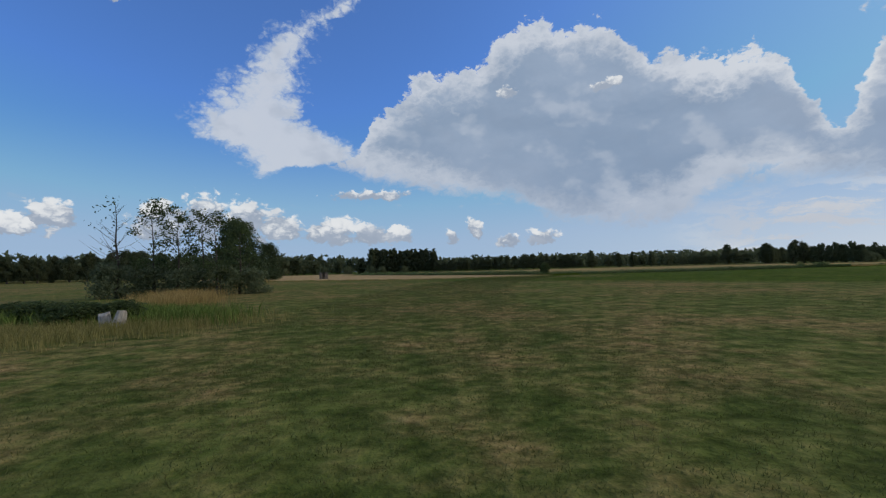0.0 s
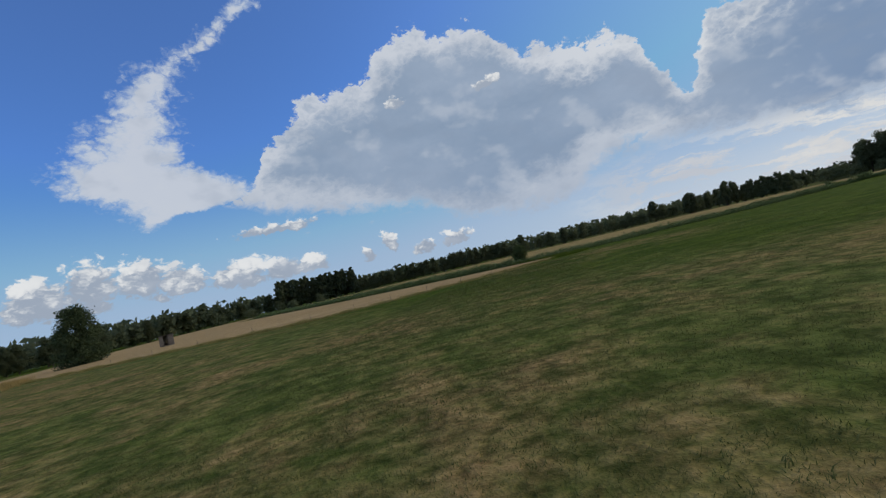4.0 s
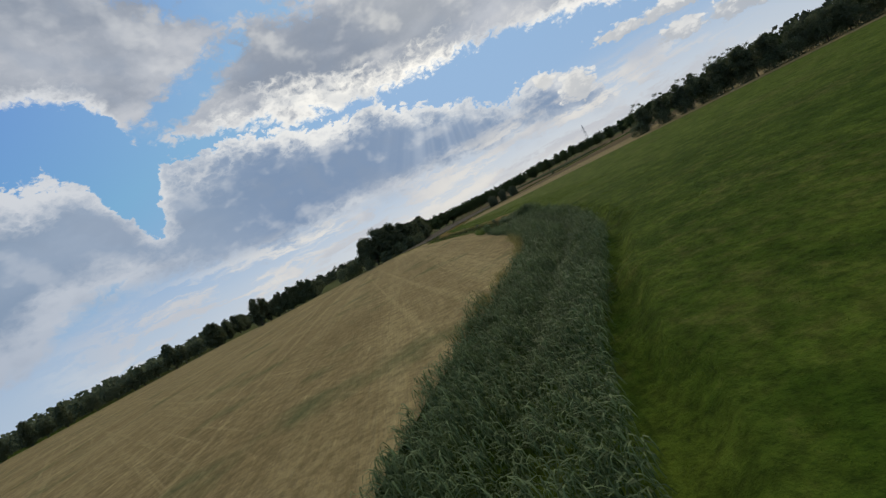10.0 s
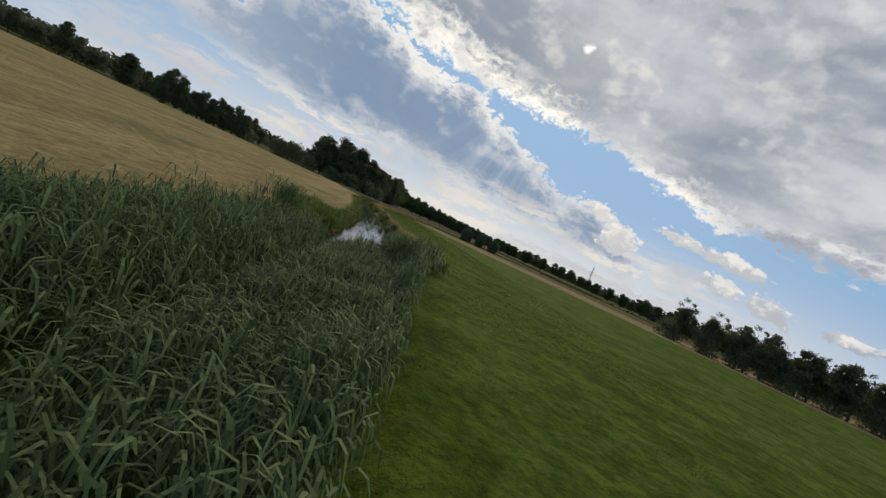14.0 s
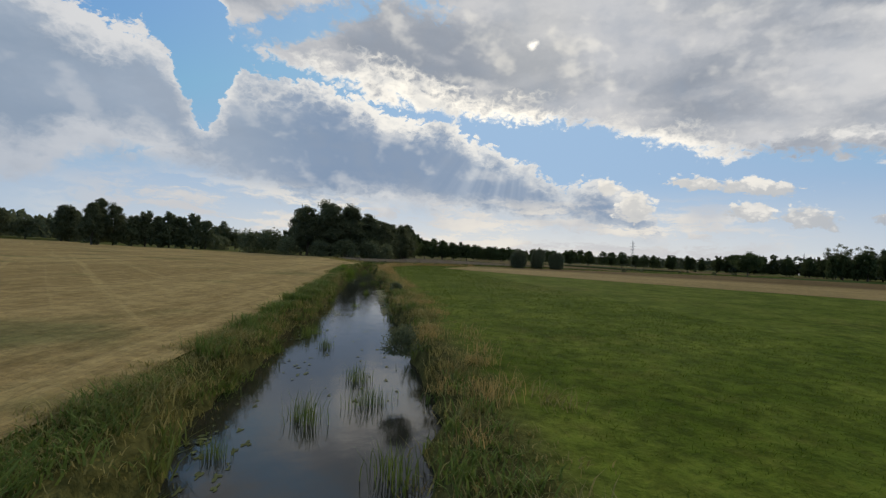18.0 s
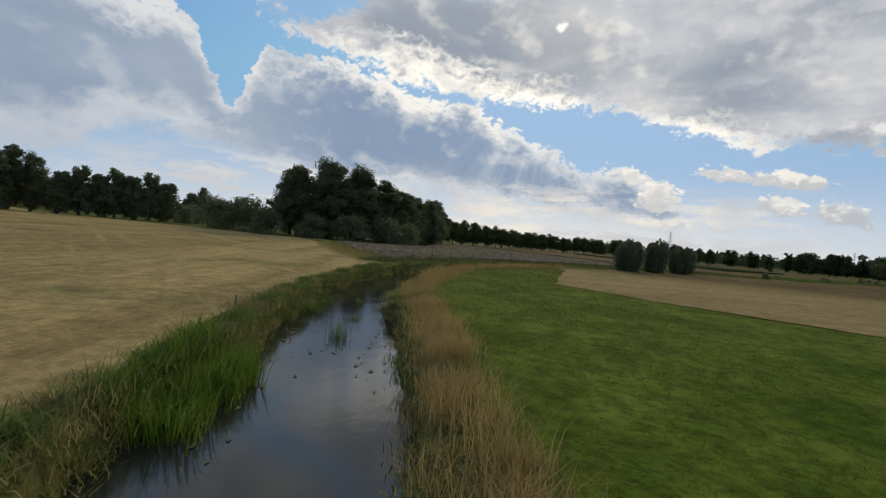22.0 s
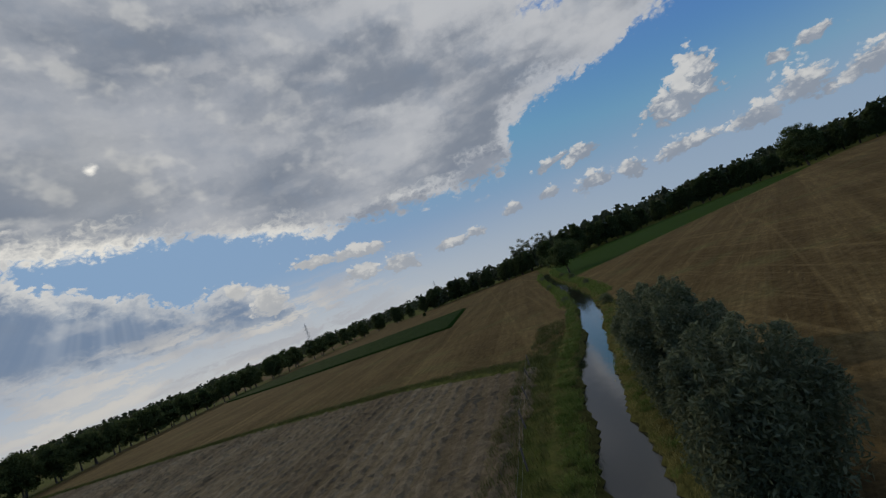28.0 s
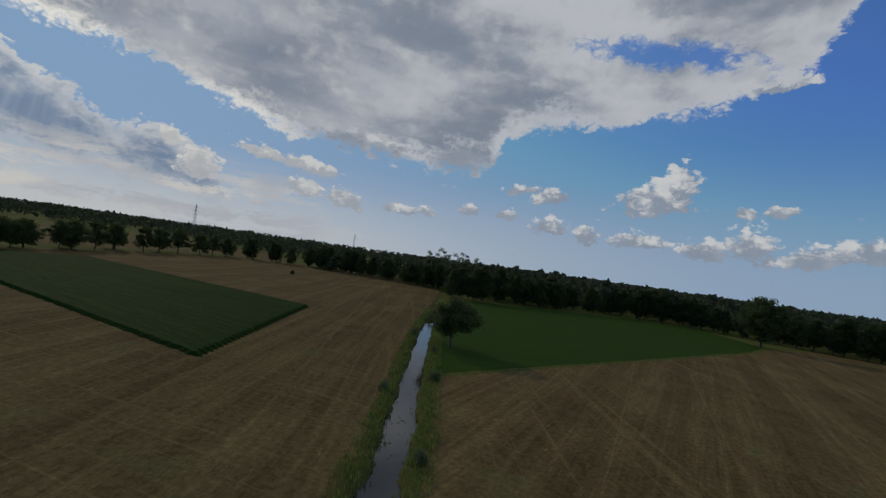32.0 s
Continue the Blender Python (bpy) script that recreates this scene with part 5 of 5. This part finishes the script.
for x, y, mat, seed, label in ((tx, ty, GRASS, 373, "coarse tufts in the dried-out turf"), (ux, uy, GRASS_LUSH, 374, "coarse green tufts in the meadow"),
                               (vx, vy, GRASS_LUSH, 375, "soft green tufts on the meadow by the stream")):
    keep = np.random.default_rng(seed).random(len(x)) < 0.15 + 0.85 * (clumpy(x * 0.5, y * 0.5, 0, 1) > 0.6)
    x, y = x[keep], y[keep]
    stuff("grass_tufts", *blades(x, y, hills(x, y), clumpy(x, y, 0.04, 0.10), 0.006, 0.9, seed, fork=7, spread=0.07), mat, label, "grass")

# ---------------------------------------------------------------- posts, hut, stump, pylons
def prism(bm, lo, hi, taper=1.0):
    """A block between two corners, its top drawn in."""
    (x0, y0, z0), (x1, y1, z1) = lo, hi
    cx, cy = (x0 + x1) / 2, (y0 + y1) / 2
    v = [bm.verts.new(p) for p in ((x0, y0, z0), (x1, y0, z0), (x1, y1, z0), (x0, y1, z0))]
    v += [bm.verts.new((cx + (x - cx) * taper, cy + (y - cy) * taper, z1)) for x, y in ((x0, y0), (x1, y0), (x1, y1), (x0, y1))]
    for f in ((3, 2, 1, 0), (4, 5, 6, 7), (0, 1, 5, 4), (1, 2, 6, 5), (2, 3, 7, 6), (3, 0, 4, 7)):
        bm.faces.new([v[k] for k in f])
    return v


def mesh_of(name, bm, mat, bevel=0.0):
    if bevel:
        bmesh.ops.bevel(bm, geom=bm.edges[:], offset=bevel, segments=1, affect="EDGES")
    me = bpy.data.meshes.new(name)
    bm.to_mesh(me)
    bm.free()
    me.materials.append(mat)
    return me


def rod(bm, a, b, radius, sides=5):
    a, b = Vector(a), Vector(b)
    m = Matrix.Translation((a + b) / 2) @ (b - a).to_track_quat("Z", "Y").to_matrix().to_4x4()
    bmesh.ops.create_cone(bm, cap_ends=True, segments=sides, radius1=radius, radius2=radius, depth=(b - a).length, matrix=m)


def post_mesh(high, radius, seed):
    bm = bmesh.new()
    r = random.Random(seed)
    rings = []
    for z, k in ((-0.3, 1.05), (high * 0.5, 1.0), (high - 0.03, 0.95), (high, 0.7)):
        rings.append([bm.verts.new((math.cos(i * math.pi / 4) * radius * k * r.uniform(0.92, 1.08), math.sin(i * math.pi / 4) * radius * k, z)) for i in range(8)])
    for a, b in zip(rings, rings[1:]):
        for i in range(8):
            bm.faces.new((a[i], a[(i + 1) % 8], b[(i + 1) % 8], b[i]))
    bm.faces.new(rings[-1])
    return mesh_of("post", bm, WOOD_GREY)


def fence(name, line, gap, high, radius, wires, label):
    """Posts along a line, each its own part, with wires sagging from post to post."""
    root = tagged(new(name), label, "fence")
    shared = [post_mesh(high, radius, i) for i in range(3)]
    r = random.Random(len(line))
    spots = [Vector((x + r.uniform(-0.1, 0.1), y + r.uniform(-0.1, 0.1), 0)) for x, y in bent(line, gap)]
    root.location = spots[0]
    for i, p in enumerate(spots):
        o = part("post", shared[i % 3], root)
        o.location = p - spots[0]
        o.rotation_euler = (r.uniform(-0.07, 0.07), r.uniform(-0.07, 0.07), r.uniform(0, 3))
    for z in wires:
        bm = bmesh.new()
        for a, b in zip(spots, spots[1:]):
            mid = (a + b) / 2 - spots[0] + Vector((0, 0, z - 0.03))
            rod(bm, a - spots[0] + Vector((0, 0, z)), mid, 0.004, 3)
            rod(bm, mid, b - spots[0] + Vector((0, 0, z)), 0.004, 3)
        part("wire", mesh_of("wire", bm, WIRE), root)
    return root


fence("post_fence", [(-30, 110.4), (-18, 103.6), (-5, 96.6), (3, 97.4), (11, 99.8), (19, 103.4), (25, 107.6)], 5.5, 0.62, 0.022, (), "row of thin weathered posts at the stubble's edge")
fence("wire_fence", [(224, 203.5), (216.5, 196.2), (213, 191.8), (214.5, 187.6), (221, 186), (232, 184), (240.6, 181), (249.3, 177), (261, 170.2), (270, 164.6), (278.6, 159.4)], 4.4, 1.1, 0.05, (0.55, 1.0),
      "wooden post and wire fence along the hay field")
stake = tagged(new("stake", post_mesh(0.36, 0.03, 9)), "short pale stake on the stubble beside the bank", "post")
stake.location = (179.8, 175.9, 0)
for x, y, s in ((180.5, 176.3, 0.4), (181.3, 176.7, 0.32), (21.5, 132.6, 1.3), (22.1, 129.8, 1.1), (22.8, 127.2, 1.35), (23.4, 124.4, 1.2), (20.4, 136.4, 1.3)):
    other = copy_thing(stake, Matrix.Translation((x, y, 0)))
    other.scale = (s, s, s)
    tagged(other, "short pale stake on the stubble beside the bank" if x > 100 else "pale stake at the foot of the reeds")


def hut(x, y, turn):
    """A small boarded hide with a flat roof and a dark open doorway."""
    root = tagged(new("field_hut"), "small grey boarded hut with a dark doorway, on stubble", "hut")
    wide, deep, high, board = 2.2, 1.8, 1.95, 0.18
    for side, (length, rot, at) in enumerate(((wide, 0, (0, -deep / 2)), (wide, 0, (0, deep / 2)), (deep, math.pi / 2, (-wide / 2, 0)), (deep, math.pi / 2, (wide / 2, 0)))):
        wall = tagged(new("wall"), "")
        wall.parent, wall.location, wall.rotation_euler = root, (*at, 0), (0, 0, rot)
        n = int(length / board)
        for k in range(n):
            u = -length / 2 + (k + 0.5) * length / n
            if side == 0 and abs(u + 0.1) < 0.36:
                continue
            bm = bmesh.new()
            prism(bm, (-length / n / 2 + 0.006, -0.014, 0.05), (length / n / 2 - 0.006, 0.014, high - 0.02 * ((k * 7) % 3)))
            o = part("board", mesh_of("board", bm, WOOD_GREY), wall)
            o.location = (u, 0.003 * ((k * 5) % 3), 0)
    bm = bmesh.new()
    prism(bm, (-wide / 2 - 0.15, -deep / 2 - 0.2, high), (wide / 2 + 0.15, deep / 2 + 0.2, high + 0.07))
    part("roof", mesh_of("roof", bm, ROOF_FELT, 0.01), root, "flat dark felt roof")
    bm = bmesh.new()
    prism(bm, (-wide / 2 + 0.02, -deep / 2 + 0.02, -0.05), (wide / 2 - 0.02, deep / 2 - 0.02, 0.06))
    part("floor_boards", mesh_of("floor_boards", bm, WOOD_GREY), root)
    root.location, root.rotation_euler = (x, y, 0.04), (0, 0, turn)


hut(-36.8, 143.3, 0.45)


def stump(x, y):
    """Two pale split halves of a stump that lean on each other."""
    root = tagged(new("stump"), "pale weathered split stump in dry grass", "stump")
    for k, (dx, w, h, lean) in enumerate(((-0.25, 0.19, 0.62, -0.12), (0.16, 0.17, 0.74, 0.2))):
        bm = bmesh.new()
        r = random.Random(k + 3)
        rings = []
        for z, f in ((-0.2, 1.2), (0.2, 1.05), (h * 0.7, 0.95), (h, 0.85)):
            rings.append([bm.verts.new((math.cos(i * math.pi / 4) * w * 1.25 * f * r.uniform(0.9, 1.1), math.sin(i * math.pi / 4) * w * f * r.uniform(0.85, 1.1), z + (r.uniform(-0.07, 0.07) if z == h else 0)))
                          for i in range(8)])
        for a, b in zip(rings, rings[1:]):
            for i in range(8):
                bm.faces.new((a[i], a[(i + 1) % 8], b[(i + 1) % 8], b[i]))
        bm.faces.new(rings[-1])
        o = part("stump_half", mesh_of("stump_half", bm, PALE_WOOD, 0.02), root)
        o.location, o.rotation_euler = (dx, 0, 0), (0.05, lean, k)
    root.location = (x, y, 0)


stump(-12.3, 17.4)


def pylon(x, y, high, turn):
    """A lattice power mast with three pairs of arms."""
    root = tagged(new("power_pylon"), "grey steel lattice power pylon above the trees", "pylon")
    bm = bmesh.new()

    def half(z):
        return max(0.5, 3.6 * (1 - z / high) ** 1.1)
    levels = [high * k / 9 for k in range(10)]
    for z0, z1 in zip(levels, levels[1:]):
        a, b = half(z0), half(z1)
        for sx, sy in ((1, 1), (1, -1), (-1, -1), (-1, 1)):
            rod(bm, (sx * a, sy * a, z0), (sx * b, sy * b, z1), 0.14, 4)
            tx, ty = (sy, -sx)
            rod(bm, (sx * a, sy * a, z0), (tx * b, ty * b, z1), 0.08, 3)
            rod(bm, (sx * b, sy * b, z1), (tx * b, ty * b, z1), 0.08, 3)
    part("mast", mesh_of("mast", bm, STEEL), root)
    for f, out in ((0.66, 7.5), (0.78, 9.0), (0.9, 6.0)):
        bm = bmesh.new()
        for s in (-1, 1):
            rod(bm, (0, 0, high * f + 1.6), (s * out, 0, high * f), 0.12, 4)
            rod(bm, (0, 0.6, high * f), (s * out, 0, high * f), 0.12, 4)
            rod(bm, (0, -0.6, high * f), (s * out, 0, high * f), 0.12, 4)
        part("cross_arm", mesh_of("cross_arm", bm, STEEL), root)
    root.location, root.rotation_euler = (x, y, 0), (0, 0, turn)


for az, dist, high in ((91.2, 800, 50), (108.6, 1250, 52)):
    pylon(283 + dist * math.sin(radians(az)), 144 + dist * math.cos(radians(az)), high, 0.6)


# ---------------------------------------------------------------- water plants
def rush(seed, n, high):
    root = tagged(new("rush_clump"), "upright green rushes standing in the stream", "rushes", "rushes in the stream")
    r = np.random.default_rng(seed)
    x, y = r.normal(0, 0.22, n), r.normal(0, 0.16, n)
    co, faces = blades(x, y, 0 * x - 0.2, high, 0.007, 0.22, seed)
    part("leaves", fast_mesh("leaves", co, faces, GRASS_WET), root)
    return root


RUSH = [rush(s, 90, 0.75) for s in (1, 2, 3)]
for i, (x, y, s) in enumerate(((138.9, 149.9, 1.0), (137.9, 148.4, 0.7), (147.6, 153.4, 0.6), (154.6, 156.9, 0.8), (181.4, 173.2, 1.1), (184.2, 174.4, 0.5), (187.8, 176.7, 0.7),
                               (184.4, 176.4, 1.0), (186.3, 177.6, 1.1), (132.7, 145.1, 1.0), (135.3, 145.7, 0.8), (134, 144.6, 0.9), (131.5, 142.8, 1.1), (139.6, 150.1, 0.8), (162.8, 162.1, 0.7), (190.9, 176.8, 1.1), (195.1, 180.1, 0.6), (211.3, 181.6, 0.6), (214.1, 180.9, 0.9), (126.5, 141.6, 0.7), (121.4, 139.2, 0.8), (131, 145.3, 0.6), (165.4, 162.6, 0.7), (170, 167.4, 0.8))):
    o = copy_thing(RUSH[i % 3], Matrix.Translation((x, y, WATER_Z)))
    o.rotation_euler, o.scale = (0, 0, i * 1.1), (s, s, s)
for o in [c for q in RUSH for c in (*q.children_recursive, q)]:
    bpy.data.objects.remove(o)


def pads(x0, x1, lo, hi, n, size, seed):
    """Floating leaves: flat eight-sided discs on the water."""
    r = np.random.default_rng(seed)
    sel = np.where((STREAM[:, 0] >= x0) & (STREAM[:, 0] <= x1))[0]
    # they gather in rafts
    rafts = max(2, n // 14)
    k, mid = r.integers(0, rafts, n), r.uniform(lo, hi, rafts)
    i, off = r.choice(sel, rafts)[k], np.clip(mid[k] + r.normal(0, 0.16, n), -1.75, 1.75)
    c = STREAM[i] + across[i] * off[:, None] + tan[i] * r.normal(0, 0.45, n)[:, None]
    a = np.arange(8) * math.pi / 4
    s = size * r.uniform(0.3, 1.0, (n, 1)) * r.uniform(0.8, 1.15, (n, 8))
    co = np.stack([c[:, :1] + np.cos(a) * s * 1.3, c[:, 1:] + np.sin(a) * s, np.full((n, 8), WATER_Z + 0.012) + r.uniform(0, 0.008, (n, 1))], -1).reshape(-1, 3)
    return co, np.arange(8 * n).reshape(n, 8)


mats = [pads(112, 204, -1.7, -0.9, 70, 0.05, 1), pads(112, 204, 1.0, 1.7, 70, 0.05, 2), pads(134, 146, -1.2, 1.6, 60, 0.045, 3), pads(164, 182, -1.5, 1.5, 50, 0.045, 4),
        pads(176, 192, 0.2, 1.7, 50, 0.05, 5), pads(200, 212, -1.5, 1.5, 40, 0.05, 6), pads(300, 420, -1.7, 1.7, 60, 0.10, 7), pads(162, 171, -1.6, 1.5, 160, 0.06, 8), pads(136, 149, -1.7, -0.6, 110, 0.06, 9)]
base, all_co, all_f = 0, [], []
for co, f in mats:
    all_co.append(co)
    all_f.append(f + base)
    base += len(co)
stuff("floating_leaves", np.vstack(all_co), np.vstack(all_f), PAD, "pale green floating leaves and weed on the stream", "water plants")

def weed_mats(spots, seed):
    """Ragged films of weed that drift on the water: flat many-sided patches, drawn out along the flow."""
    r = np.random.default_rng(seed)
    k = 18
    a = np.arange(k) * 2 * math.pi / k
    co = []
    for x, y, size, wide in spots:
        i = int(np.argmin(np.hypot(STREAM[:, 0] - x, STREAM[:, 1] - y)))
        ragged = 0.40 + 0.45 * r.random(k) + 0.25 * np.sin(a * 3 + r.random() * 6)
        p = np.array([x, y]) + (np.cos(a) * ragged * size)[:, None] * tan[i] + (np.sin(a) * ragged * wide)[:, None] * across[i]
        co.append(np.c_[p, np.full(k, WATER_Z + 0.005 + 0.00002 * len(co))])
    n = len(spots)
    return np.vstack(co), np.arange(n * k).reshape(n, k)


weed_r = random.Random(4)
weed_spots = []
for x0, x1, lo, hi, n, size in ((112, 134, -1.65, -0.9, 90, 0.26), (134, 146, -1.5, 1.5, 50, 0.22), (145, 158, 1.3, 2.1, 420, 0.75), (149, 156, 0.9, 1.4, 80, 0.3), (164, 182, -1.5, -0.4, 40, 0.25), (170, 190, 0.8, 1.6, 26, 0.24), (198, 214, -1.1, 1.1, 20, 0.24), (300, 400, -1.5, 1.5, 70, 0.7)):
    sel = np.where((STREAM[:, 0] >= x0) & (STREAM[:, 0] <= x1))[0]
    for _ in range(n):
        i, off = weed_r.choice(sel), weed_r.uniform(lo, hi)
        p = STREAM[i] + across[i] * off + tan[i] * weed_r.uniform(-0.6, 0.6)
        s = size * weed_r.uniform(0.2, 0.7)
        weed_spots.append((p[0], p[1], s, s * weed_r.uniform(0.3, 0.6)))
stuff("weed_film", *weed_mats(weed_spots, 9), WEED_FILM, "thin olive film of weed drifting on the stream", "water plants")


# ---------------------------------------------------------------- standing crop and swaths
def crop(outline, cell, high, mat, label):
    """A standing crop: an uneven leafy top and steep sides."""
    p = np.array(outline, float)
    (x0, y0), (x1, y1) = p.min(0) - 1, p.max(0) + 1
    xs, ys = np.arange(x0, x1, cell), np.arange(y0, y1, cell)
    X, Y = np.meshgrid(xs, ys)
    r = np.random.default_rng(5)
    ok = inside(outline, X.ravel(), Y.ravel()).reshape(X.shape)
    Z = np.where(ok, high * r.uniform(0.82, 1.0, X.shape), 0.0)
    ij = np.arange(X.size).reshape(X.shape)
    used = ok[:-1, :-1] | ok[:-1, 1:] | ok[1:, 1:] | ok[1:, :-1]
    quads = np.stack([ij[:-1, :-1], ij[:-1, 1:], ij[1:, 1:], ij[1:, :-1]], -1)[used]
    return tagged(new("crop", fast_mesh("crop", np.stack([X.ravel(), Y.ravel(), Z.ravel()], 1), quads, mat)), label, "crop", kind="stuff")


crop(GREEN_FIELD, 0.8, 0.65, GREEN_CROP, "dark green standing crop in a four-sided plot")


def swaths(outline, heading, gap, seed, label):
    """Rows of raked hay: low lumpy ridges side by side."""
    r = np.random.default_rng(seed)
    a = radians(heading)
    u, v = np.array([math.cos(a), math.sin(a)]), np.array([-math.sin(a), math.cos(a)])
    p = np.array(outline, float)
    lo, hi = (p @ v).min(), (p @ v).max()
    s0, s1 = (p @ u).min(), (p @ u).max()
    s = np.arange(s0, s1, 0.55)
    cos, faces, base = [], [], 0
    for k in np.arange(lo, hi, gap):
        wig = k + 0.12 * np.sin(s * 0.21 + k) + r.normal(0, 0.15, len(s))
        c = s[:, None] * u + wig[:, None] * v
        ok = inside(outline, c[:, 0], c[:, 1])
        h, w = 0.02 + 0.22 * r.random(len(s)) ** 1.6, 0.26 + 0.34 * r.random(len(s))
        ring = np.stack([np.c_[c - v * w[:, None], np.full(len(s), 0.03)], np.c_[c - v * w[:, None] * 0.35, h + 0.03], np.c_[c + v * w[:, None] * 0.4, h * 0.9 + 0.03],
                         np.c_[c + v * w[:, None], np.full(len(s), 0.03)]], 1)
        cos.append(ring.reshape(-1, 3))
        for i in np.where(ok[:-1] & ok[1:])[0]:
            for q in range(3):
                m = base + i * 4 + q
                faces.append((m, m + 4, m + 5, m + 1))
        base += len(s) * 4
    return tagged(new("hay_swaths", fast_mesh("hay_swaths", np.vstack(cos), faces, HAY_ROW)), label, "hay", kind="stuff")


swaths(HAY_FIELD, -31, 1.4, 8, "rows of raked grey-brown hay on the field")
